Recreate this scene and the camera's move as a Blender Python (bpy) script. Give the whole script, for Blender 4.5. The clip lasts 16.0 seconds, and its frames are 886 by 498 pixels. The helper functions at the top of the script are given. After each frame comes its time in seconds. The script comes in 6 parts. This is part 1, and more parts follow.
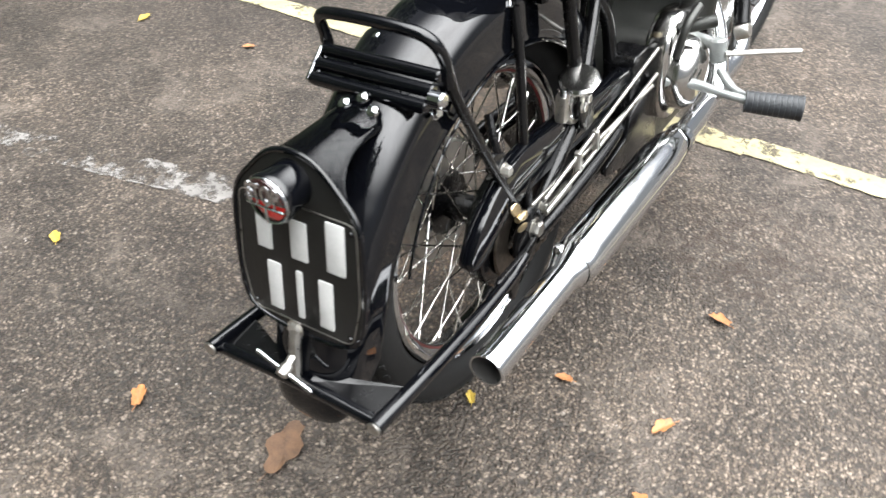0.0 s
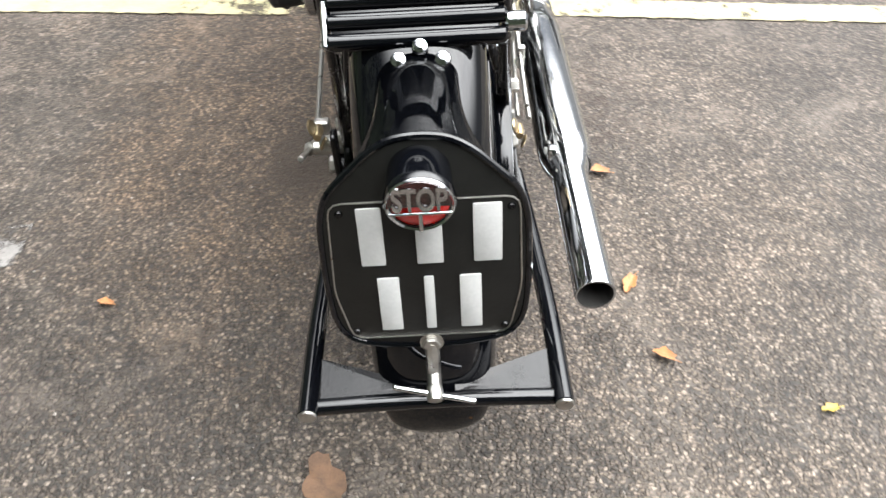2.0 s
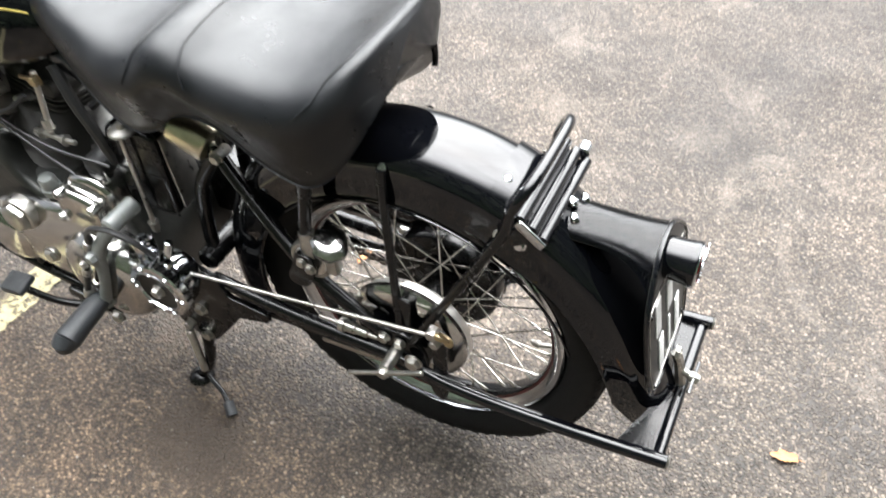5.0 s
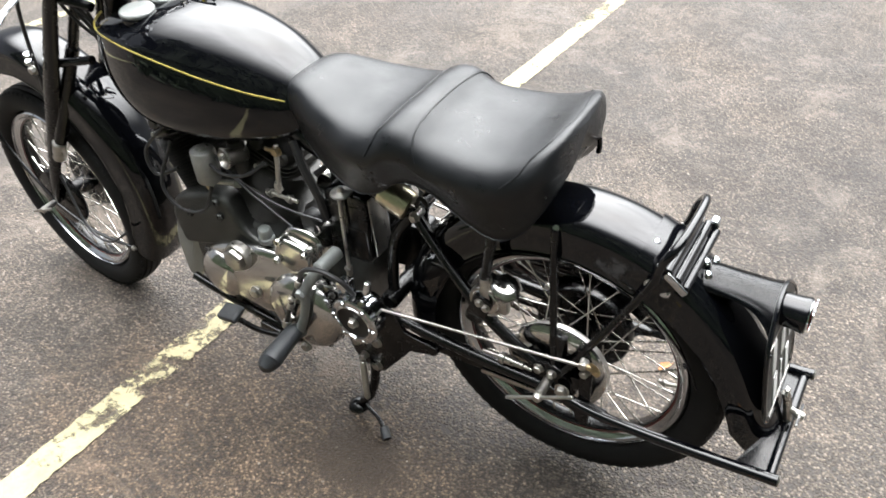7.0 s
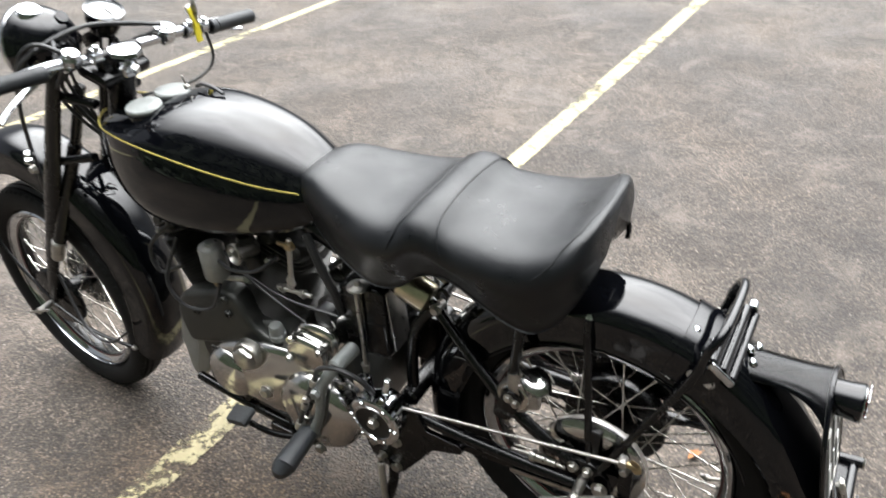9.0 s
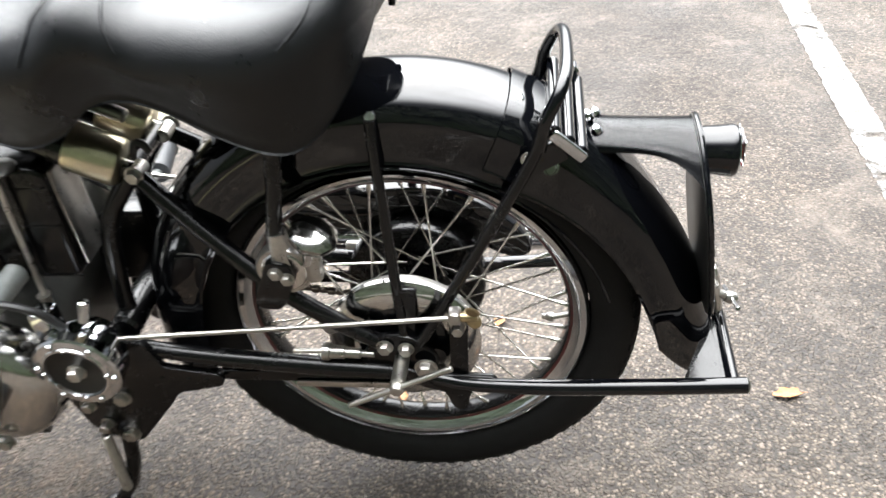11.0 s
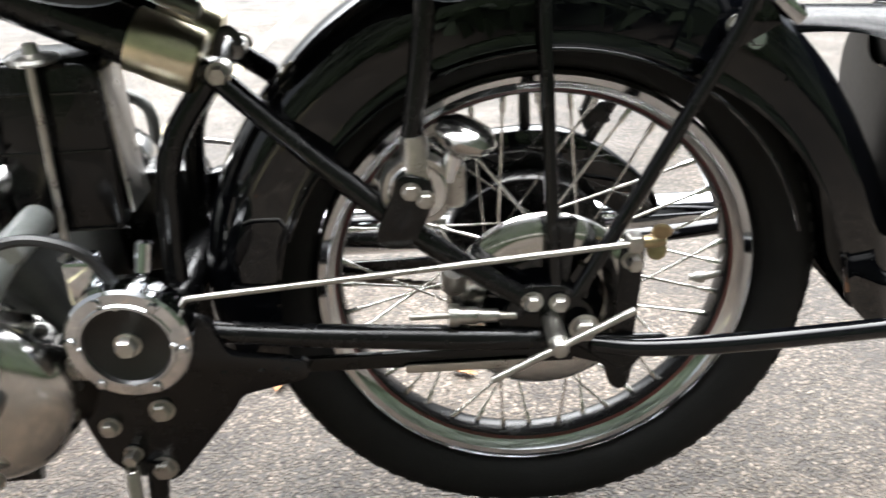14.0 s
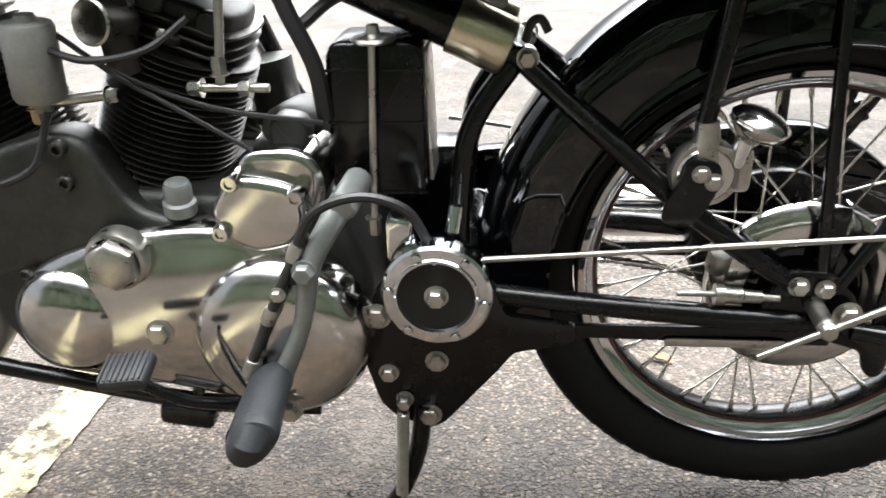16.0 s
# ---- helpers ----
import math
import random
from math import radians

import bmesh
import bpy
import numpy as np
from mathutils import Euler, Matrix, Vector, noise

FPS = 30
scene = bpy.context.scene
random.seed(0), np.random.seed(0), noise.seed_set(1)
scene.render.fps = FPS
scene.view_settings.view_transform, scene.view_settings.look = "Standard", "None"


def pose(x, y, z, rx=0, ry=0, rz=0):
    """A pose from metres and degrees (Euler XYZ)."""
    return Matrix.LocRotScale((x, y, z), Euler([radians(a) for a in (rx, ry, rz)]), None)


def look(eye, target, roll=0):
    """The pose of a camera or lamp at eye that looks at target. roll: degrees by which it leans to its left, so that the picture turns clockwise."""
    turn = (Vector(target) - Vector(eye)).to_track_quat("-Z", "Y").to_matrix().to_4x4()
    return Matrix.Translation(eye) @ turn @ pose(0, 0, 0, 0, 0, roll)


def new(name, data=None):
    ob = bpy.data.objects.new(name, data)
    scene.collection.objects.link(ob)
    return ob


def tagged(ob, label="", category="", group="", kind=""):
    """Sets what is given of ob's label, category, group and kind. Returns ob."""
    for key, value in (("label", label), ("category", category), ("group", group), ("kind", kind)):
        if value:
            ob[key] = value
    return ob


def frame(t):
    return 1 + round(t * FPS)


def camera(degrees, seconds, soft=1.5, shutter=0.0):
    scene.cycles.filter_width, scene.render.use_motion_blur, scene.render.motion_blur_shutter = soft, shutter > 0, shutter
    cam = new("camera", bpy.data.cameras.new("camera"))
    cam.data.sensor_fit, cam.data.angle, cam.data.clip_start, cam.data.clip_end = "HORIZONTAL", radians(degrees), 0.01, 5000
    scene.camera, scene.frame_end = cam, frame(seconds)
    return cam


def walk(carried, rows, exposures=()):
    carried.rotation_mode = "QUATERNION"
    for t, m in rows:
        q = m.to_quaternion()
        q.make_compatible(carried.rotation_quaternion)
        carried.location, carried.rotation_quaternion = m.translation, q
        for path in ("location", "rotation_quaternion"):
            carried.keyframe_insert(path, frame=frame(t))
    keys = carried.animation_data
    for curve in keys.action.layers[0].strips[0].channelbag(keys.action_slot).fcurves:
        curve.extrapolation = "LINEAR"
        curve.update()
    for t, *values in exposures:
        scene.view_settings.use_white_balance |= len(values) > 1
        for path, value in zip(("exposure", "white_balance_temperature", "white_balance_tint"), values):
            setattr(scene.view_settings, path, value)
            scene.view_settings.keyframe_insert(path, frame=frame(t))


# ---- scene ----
cam = camera(56.5, 16.0, shutter=0.45)
PATH = [
    (0, (-0.962, -0.522, 1.183), (0.359, 0.297, -0.076), 1.5),
    (0.5, (-1.073, -0.354, 1.172), (0.356, 0.247, -0.09), 3.0),
    (1, (-1.088, -0.217, 1.146), (0.377, 0.203, -0.15), 1.4),
    (1.5, (-1.003, -0.062, 1.118), (0.447, 0.127, -0.247), -0.2),
    (2, (-0.972, 0.054, 1.118), (0.453, -0.033, -0.284), 2.4),
    (2.5, (-0.954, 0.238, 1.129), (0.416, -0.146, -0.277), 2.5),
    (3, (-0.875, 0.341, 1.139), (0.377, -0.277, -0.294), 1.8),
    (3.3, (-0.79, 0.389, 1.147), (0.362, -0.397, -0.286), 2.3),
    (3.5, (-0.734, 0.401, 1.18), (0.312, -0.485, -0.276), 2.0),
    (4, (-0.583, 0.546, 1.249), (0.25, -0.538, -0.21), -0.6),
    (4.5, (-0.514, 0.704, 1.32), (0.205, -0.458, -0.141), -2.9),
    (4.8, (-0.508, 0.833, 1.384), (0.19, -0.413, -0.015), -3.7),
    (5, (-0.502, 0.899, 1.407), (0.199, -0.407, 0.065), -3.2),
    (5.2, (-0.494, 0.954, 1.433), (0.23, -0.397, 0.148), -3.3),
    (7.3, (-0.485, 1.276, 1.586), (0.439, -0.104, 0.472), -3.3),
    (7.5, (-0.48, 1.287, 1.598), (0.474, -0.116, 0.539), -3.5),
    (8, (-0.459, 1.288, 1.606), (0.562, -0.149, 0.662), -3.8),
    (8.5, (-0.427, 1.262, 1.593), (0.574, -0.192, 0.653), -3.9),
    (9, (-0.392, 1.225, 1.556), (0.514, -0.245, 0.548), -4.2),
    (9.5, (-0.337, 1.184, 1.484), (0.387, -0.314, 0.374), -4.9),
    (10, (-0.272, 1.146, 1.418), (0.226, -0.374, 0.217), -5.4),
    (10.2, (-0.257, 1.127, 1.387), (0.176, -0.393, 0.162), -5.2),
    (12.3, (-0.071, 0.785, 0.765), (-0.147, -1.055, -0.017), -3.3),
    (12.5, (-0.05, 0.804, 0.764), (-0.184, -1.041, 0.002), -2.5),
    (13, (0.015, 0.857, 0.778), (-0.187, -0.98, 0.014), -2.3),
    (13.5, (0.074, 0.894, 0.788), (-0.113, -0.937, 0.004), -1.7),
    (14, (0.136, 0.926, 0.798), (0.078, -0.913, 0.014), -2.4),
    (14.5, (0.187, 0.948, 0.807), (0.26, -0.888, 0.019), -2.5),
    (15, (0.225, 0.968, 0.816), (0.346, -0.867, 0.029), -1.8),
    (15.5, (0.281, 0.991, 0.817), (0.443, -0.842, 0.033), -1.5),
    (16, (0.324, 1.009, 0.808), (0.519, -0.822, 0.026), -1.7),
]
walk(
    cam,
    [(t, look(eye, target, roll)) for t, eye, target, roll in PATH],
    [(0.0, 0.32), (2.0, 0.40), (3.5, 0.68), (5.0, 0.88), (7.3, 0.40), (8.0, 0.06), (8.5, -0.06), (9.0, 0.22), (9.5, 0.52), (10.0, 0.70), (12.3, 0.92), (14.5, 0.95), (16.0, 0.94)],
)

CENTRE_Z = 0.38          # height of the rear axle over the machine's own base line

# ---------------------------------------------------------------- light
world = bpy.data.worlds.new("sky")
scene.world = world
world.use_nodes = True
wn = world.node_tree
sky = wn.nodes.new("ShaderNodeTexSky")
sky.sky_type, sky.sun_disc = "NISHITA", False
sky.sun_elevation, sky.sun_rotation = radians(70), radians(172)
sky.air_density, sky.dust_density, sky.ozone_density = 1.0, 5.0, 1.0
# bright broken cloud over most of the sky
direction = wn.nodes.new("ShaderNodeTexCoord")
cloud = wn.nodes.new("ShaderNodeTexNoise")
cloud.inputs["Scale"].default_value, cloud.inputs["Detail"].default_value, cloud.inputs["Distortion"].default_value = 3.2, 5.0, 0.6
cover = wn.nodes.new("ShaderNodeValToRGB")
cover.color_ramp.elements[0].position, cover.color_ramp.elements[0].color = 0.34, (0.74, 0.74, 0.74, 1)
cover.color_ramp.elements[1].position, cover.color_ramp.elements[1].color = 0.66, (0.97, 0.97, 0.97, 1)
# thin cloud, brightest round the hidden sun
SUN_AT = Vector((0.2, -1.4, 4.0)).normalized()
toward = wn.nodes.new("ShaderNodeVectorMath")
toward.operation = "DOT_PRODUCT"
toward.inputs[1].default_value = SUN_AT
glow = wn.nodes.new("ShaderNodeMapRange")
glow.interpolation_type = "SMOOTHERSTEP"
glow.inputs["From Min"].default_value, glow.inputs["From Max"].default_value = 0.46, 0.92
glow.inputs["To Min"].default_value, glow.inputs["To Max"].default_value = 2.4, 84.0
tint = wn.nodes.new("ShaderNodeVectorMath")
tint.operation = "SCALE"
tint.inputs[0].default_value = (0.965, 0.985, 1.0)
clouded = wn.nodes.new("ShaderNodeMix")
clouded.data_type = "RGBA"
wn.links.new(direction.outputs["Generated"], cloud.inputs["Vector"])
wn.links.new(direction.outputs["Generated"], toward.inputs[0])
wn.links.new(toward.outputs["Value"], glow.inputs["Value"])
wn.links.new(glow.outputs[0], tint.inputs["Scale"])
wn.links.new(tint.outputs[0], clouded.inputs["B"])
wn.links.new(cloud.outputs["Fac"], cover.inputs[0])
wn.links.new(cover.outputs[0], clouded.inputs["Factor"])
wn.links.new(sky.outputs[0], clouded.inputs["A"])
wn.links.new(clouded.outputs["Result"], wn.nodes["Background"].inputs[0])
wn.nodes["Background"].inputs[1].default_value = 0.15
sun = new("sun", bpy.data.lights.new("sun", "SUN"))
sun.data.energy, sun.data.angle, sun.data.color = 0.5, radians(60), (1.0, 0.93, 0.84)
sun.matrix_world = look((0.2, -1.4, 4.0), (0.0, 0, 0.0))

# ---------------------------------------------------------------- materials


def material(name, base, rough=0.5, metal=0.0, coat=0.0, vary=0.0, scale=20.0, bump=0.0, bump_scale=None, dark=None, spec=0.5, rough_vary=0.0, detail=6.0, bump_dist=0.002):
    """A node material: base colour broken up at two scales, with fine relief."""
    m = bpy.data.materials.new(name)
    m.use_nodes = True
    nt = m.node_tree
    b = nt.nodes["Principled BSDF"]
    b.inputs["Roughness"].default_value, b.inputs["Metallic"].default_value = rough, metal
    b.inputs["Coat Weight"].default_value, b.inputs["Coat Roughness"].default_value = coat, 0.04
    b.inputs["Specular IOR Level"].default_value = spec
    b.inputs["Base Color"].default_value = (*base, 1)
    tc = nt.nodes.new("ShaderNodeTexCoord")
    if vary or rough_vary:
        n1, n2 = nt.nodes.new("ShaderNodeTexNoise"), nt.nodes.new("ShaderNodeTexNoise")
        n1.inputs["Scale"].default_value, n2.inputs["Scale"].default_value = scale, scale * 7.3
        n1.inputs["Detail"].default_value = n2.inputs["Detail"].default_value = detail
        mix = nt.nodes.new("ShaderNodeMath")
        mix.operation = "MULTIPLY_ADD"
        mix.inputs[1].default_value = 0.45
        ramp = nt.nodes.new("ShaderNodeValToRGB")
        d = dark or tuple(c * (1 - vary) for c in base)
        ramp.color_ramp.elements[0].position, ramp.color_ramp.elements[1].position = 0.42, 0.95
        ramp.color_ramp.elements[0].color = (*d, 1)
        ramp.color_ramp.elements[1].color = (*[min(1, c * (1 + vary * 0.5)) for c in base], 1)
        for n in (n1, n2):
            nt.links.new(tc.outputs["Object"], n.inputs["Vector"])
        nt.links.new(n2.outputs["Fac"], mix.inputs[0])
        nt.links.new(n1.outputs["Fac"], mix.inputs[2])
        nt.links.new(mix.outputs[0], ramp.inputs[0])
        if vary:
            nt.links.new(ramp.outputs[0], b.inputs["Base Color"])
        if rough_vary:
            mr = nt.nodes.new("ShaderNodeMapRange")
            mr.inputs["From Min"].default_value, mr.inputs["From Max"].default_value = 0.45, 0.95
            mr.inputs["To Min"].default_value, mr.inputs["To Max"].default_value = max(0.01, rough - rough_vary), rough + rough_vary
            nt.links.new(mix.outputs[0], mr.inputs["Value"])
            nt.links.new(mr.outputs[0], b.inputs["Roughness"])
    if bump:
        n3, bm_ = nt.nodes.new("ShaderNodeTexNoise"), nt.nodes.new("ShaderNodeBump")
        n3.inputs["Scale"].default_value, n3.inputs["Detail"].default_value = bump_scale or scale * 4, 4.0
        bm_.inputs["Strength"].default_value, bm_.inputs["Distance"].default_value = bump, bump_dist
        nt.links.new(tc.outputs["Object"], n3.inputs["Vector"])
        nt.links.new(n3.outputs["Fac"], bm_.inputs["Height"])
        nt.links.new(bm_.outputs[0], b.inputs["Normal"])
    return m


def asphalt():
    """Worn tarmac: pale aggregate in dark binder, with stains, damp patches and bare streaks."""
    m = bpy.data.materials.new("asphalt")
    m.use_nodes = True
    nt = m.node_tree
    N, link = nt.nodes.new, nt.links.new
    b = nt.nodes["Principled BSDF"]
    b.inputs["Roughness"].default_value = 0.62
    b.inputs["Specular IOR Level"].default_value = 0.36
    geo = N("ShaderNodeNewGeometry")
    pos = geo.outputs["Position"]

    def noise_at(scale, detail=5.0, rough=0.6, distort=0.0):
        n = N("ShaderNodeTexNoise")
        n.inputs["Scale"].default_value, n.inputs["Detail"].default_value = scale, detail
        n.inputs["Roughness"].default_value, n.inputs["Distortion"].default_value = rough, distort
        link(pos, n.inputs["Vector"])
        return n.outputs["Fac"]

    def ramp(value, *stops):
        r = N("ShaderNodeValToRGB")
        while len(r.color_ramp.elements) < len(stops):
            r.color_ramp.elements.new(0.5)
        for e, (p, c) in zip(r.color_ramp.elements, stops):
            e.position, e.color = p, (*c, 1) if isinstance(c, tuple) else (c, c, c, 1)
        link(value, r.inputs[0])
        return r.outputs[0]

    def mix(fac, a, c, how="MIX"):
        x = N("ShaderNodeMix")
        x.data_type, x.blend_type = "RGBA", how
        for sock, v in ((x.inputs["Factor"], fac), (x.inputs["A"], a), (x.inputs["B"], c)):
            if isinstance(v, (float, int)):
                sock.default_value = v
            elif isinstance(v, tuple):
                sock.default_value = (*v, 1)
            else:
                link(v, sock)
        return x.outputs["Result"]

    vor = N("ShaderNodeTexVoronoi")
    vor.inputs["Scale"].default_value = 150
    warp = N("ShaderNodeMix")
    warp.data_type = "VECTOR"
    warp.inputs["Factor"].default_value = 0.012
    wn2 = N("ShaderNodeTexNoise")
    wn2.inputs["Scale"].default_value = 60
    link(pos, wn2.inputs["Vector"])
    link(pos, warp.inputs["A"])
    link(wn2.outputs["Color"], warp.inputs["B"])
    link(warp.outputs["Result"], vor.inputs["Vector"])
    sep = N("ShaderNodeSeparateColor")
    link(vor.outputs["Color"], sep.inputs[0])
    stones = ramp(sep.outputs[0], (0.0, (0.040, 0.0345, 0.030)), (0.45, (0.076, 0.066, 0.058)), (0.8, (0.120, 0.105, 0.094)), (1.0, (0.225, 0.205, 0.188)))
    joints = ramp(vor.outputs["Distance"], (0.0, 1.0), (0.34, 0.95), (0.66, 0.34))
    base = mix(1.0, stones, joints, "MULTIPLY")
    big = ramp(noise_at(0.9, 6, 0.62), (0.34, (0.58, 0.55, 0.525)), (0.5, (1.0, 0.975, 0.94)), (0.66, (1.5, 1.44, 1.36)))
    base = mix(1.0, base, big, "MULTIPLY")
    mid = ramp(noise_at(7.0, 6, 0.7, 0.6), (0.33, (0.52, 0.475, 0.43)), (0.5, (1.0, 1.0, 1.0)), (0.7, (1.4, 1.37, 1.32)))
    base = mix(0.65, base, mid, "MULTIPLY")
    dust = ramp(noise_at(2.6, 8, 0.75, 1.2), (0.53, 0.0), (0.70, 0.7))
    base = mix(dust, base, (0.155, 0.138, 0.124))
    oil = ramp(noise_at(3.7, 5, 0.6, 2.0), (0.27, 0.75), (0.37, 0.0))
    base = mix(oil, base, (0.035, 0.031, 0.028))

    def patch(cx, cy, rx, ry, ragged):
        """A soft ragged blot round a place on the ground, 0 to 1."""
        off = N("ShaderNodeVectorMath")
        off.operation = "SUBTRACT"
        off.inputs[1].default_value = (cx, cy, 0)
        link(pos, off.inputs[0])
        div = N("ShaderNodeVectorMath")
        div.operation = "DIVIDE"
        div.inputs[1].default_value = (rx, ry, 1)
        link(off.outputs[0], div.inputs[0])
        far = N("ShaderNodeVectorMath")
        far.operation = "LENGTH"
        link(div.outputs[0], far.inputs[0])
        add = N("ShaderNodeMath")
        add.operation = "MULTIPLY_ADD"
        add.inputs[1].default_value = ragged
        link(noise_at(6.0, 7, 0.72, 0.8), add.inputs[0])
        link(far.outputs["Value"], add.inputs[2])
        third = N("ShaderNodeMath")
        third.operation = "MULTIPLY"
        third.inputs[1].default_value = 0.3
        link(add.outputs[0], third.inputs[0])
        return ramp(third.outputs[0], (0.3 * (0.45 + ragged * 0.5), 1.0), (0.3 * (0.95 + ragged * 0.5), 0.0))

    # brown damp earth by the stand, and a dark oil stain under the engine
    damp_lift = patch(0.66, 0.38, 0.95, 0.48, 1.3)
    # the multiplier also brightens this earth, offsetting shade from the machine and trees
    base = mix(damp_lift, base, mix(1.0, base, (1.26, 1.10, 0.92), "MULTIPLY"))
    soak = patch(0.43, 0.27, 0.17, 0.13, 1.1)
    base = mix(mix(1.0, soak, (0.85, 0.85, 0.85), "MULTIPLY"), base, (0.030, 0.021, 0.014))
    rust = mix(1.0, patch(0.66, -0.34, 0.30, 0.28, 1.6), ramp(noise_at(26.0, 6, 0.75, 0.8), (0.46, 0.0), (0.60, 0.85)), "MULTIPLY")
    base = mix(rust, base, (0.030, 0.019, 0.013))
    # crazed cracks, where the surface has broken up
    craze = N("ShaderNodeTexVoronoi")
    craze.feature = "DISTANCE_TO_EDGE"
    craze.inputs["Scale"].default_value = 5.5
    bent = N("ShaderNodeMix")
    bent.data_type = "VECTOR"
    bent.inputs["Factor"].default_value = 0.10
    bn = N("ShaderNodeTexNoise")
    bn.inputs["Scale"].default_value, bn.inputs["Detail"].default_value = 5.0, 6.0
    link(pos, bn.inputs["Vector"])
    link(pos, bent.inputs["A"])
    link(bn.outputs["Color"], bent.inputs["B"])
    link(bent.outputs["Result"], craze.inputs["Vector"])
    crack = mix(1.0, ramp(craze.outputs["Distance"], (0.003, 0.9), (0.014, 0.0)), patch(2.2, 0.1, 0.9, 0.6, 1.2), "MULTIPLY")
    crack = mix(1.0, crack, ramp(noise_at(9.0, 4, 0.6), (0.42, 0.1), (0.58, 1.0)), "MULTIPLY")
    base = mix(crack, base, (0.022, 0.018, 0.015))
    grit = N("ShaderNodeTexVoronoi")
    grit.inputs["Scale"].default_value = 34
    link(pos, grit.inputs["Vector"])
    gs = N("ShaderNodeSeparateColor")
    link(grit.outputs["Color"], gs.inputs[0])
    chips = mix(1.0, ramp(gs.outputs[0], (0.955, 0.0), (0.965, 1.0)), ramp(grit.outputs["Distance"], (0.10, 1.0), (0.22, 0.0)), "MULTIPLY")
    base = mix(chips, base, (0.20, 0.185, 0.17))
    link(mix(1.0, base, (0.725, 0.675, 0.620), "MULTIPLY"), b.inputs["Base Color"])
    wet = ramp(noise_at(1.7, 5, 0.6, 0.5), (0.35, 0.60), (0.65, 0.75))
    link(wet, b.inputs["Roughness"])
    bump = N("ShaderNodeBump")
    bump.inputs["Strength"].default_value, bump.inputs["Distance"].default_value = 1.0, 0.006
    h = mix(0.35, joints, ramp(noise_at(35, 4), (0.3, 0.0), (0.7, 1.0)))
    link(h, bump.inputs["Height"])
    link(bump.outputs[0], b.inputs["Normal"])
    return m


def worn_paint(name, colour, amount, scale=14.0):
    """Road paint that has worn through to the tarmac in places."""
    m = material(name, colour, 0.75, vary=0.35, scale=9, bump=0.5, bump_scale=160)
    nt = m.node_tree
    b, out = nt.nodes["Principled BSDF"], nt.nodes["Material Output"]
    n, n2, add, r = (nt.nodes.new(k) for k in ("ShaderNodeTexNoise", "ShaderNodeTexNoise", "ShaderNodeMath", "ShaderNodeValToRGB"))
    geo, tr, mx = (nt.nodes.new(k) for k in ("ShaderNodeNewGeometry", "ShaderNodeBsdfTransparent", "ShaderNodeMixShader"))
    n.inputs["Scale"].default_value, n.inputs["Detail"].default_value, n.inputs["Roughness"].default_value = scale, 9.0, 0.75
    n2.inputs["Scale"].default_value, n2.inputs["Detail"].default_value = scale * 0.12, 3.0
    add.operation = "MULTIPLY_ADD"
    add.inputs[1].default_value = 0.7
    r.color_ramp.elements[0].position, r.color_ramp.elements[1].position = amount - 0.05, amount + 0.05
    nt.links.new(geo.outputs["Position"], n.inputs["Vector"])
    nt.links.new(geo.outputs["Position"], n2.inputs["Vector"])
    nt.links.new(n2.outputs["Fac"], add.inputs[0])
    nt.links.new(n.outputs["Fac"], add.inputs[2])
    nt.links.new(add.outputs[0], r.inputs[0])
    nt.links.new(r.outputs[0], mx.inputs[0])
    nt.links.new(tr.outputs[0], mx.inputs[1])
    nt.links.new(b.outputs[0], mx.inputs[2])
    nt.links.new(mx.outputs[0], out.inputs["Surface"])
    return m


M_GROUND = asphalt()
M_YELLOW = worn_paint("yellow_road_paint", (0.252, 0.223, 0.130), 0.74)
M_YELLOW_OLD = worn_paint("flaked_yellow_road_paint", (0.252, 0.218, 0.126), 0.80, 16.0)
M_OLDWHITE = worn_paint("faded_white_road_paint", (0.139, 0.130, 0.122), 0.90, 14.0)
M_OLDWHITE_FAR = worn_paint("worn_white_road_paint", (0.176, 0.168, 0.160), 0.80, 9.0)
M_BLACK = material("black_enamel", (0.0014, 0.0016, 0.0023), 0.03, spec=0.47, rough_vary=0.012, scale=9)
M_SATIN = material("black_frame_paint", (0.0022, 0.0022, 0.0025), 0.2, spec=0.34, vary=0.3, scale=30, rough_vary=0.12, bump=0.12, bump_scale=240)
M_CHROME = material("chrome_plate", (0.55, 0.56, 0.575), 0.08, 1.0, rough_vary=0.06, scale=25, bump=0.04, bump_scale=130)
M_ALLOY = material("polished_alloy", (0.52, 0.51, 0.492), 0.14, 1.0, vary=0.16, scale=14, rough_vary=0.07, bump=0.05, bump_scale=22)
M_CAST = material("grey_cast_alloy", (0.046, 0.047, 0.044), 0.38, 0.65, vary=0.35, scale=22, rough_vary=0.12, bump=0.35, bump_scale=420)
M_STEEL = material("dull_zinc_steel", (0.44, 0.425, 0.395), 0.34, 1.0, vary=0.3, scale=55, rough_vary=0.12)
M_FORGE = material("grey_forged_steel", (0.20, 0.21, 0.205), 0.38, 0.4, vary=0.25, scale=35, rough_vary=0.1, bump=0.2, bump_scale=260)
M_HEDGE = material("dark_green_leaves", (0.028, 0.042, 0.018), 0.6, vary=0.6, scale=1.3)
M_FIN = material("sooty_cast_iron", (0.040, 0.038, 0.034), 0.36, 0.35, vary=0.5, scale=40, rough_vary=0.12, bump=0.2, bump_scale=220)
M_ZINC = material("dull_grey_zinc", (0.22, 0.22, 0.21), 0.42, 0.35, vary=0.25, scale=35, rough_vary=0.1, bump=0.2, bump_scale=260)
M_SPOKE = material("stainless_wire", (0.66, 0.64, 0.60), 0.25, 1.0, vary=0.2, scale=80)
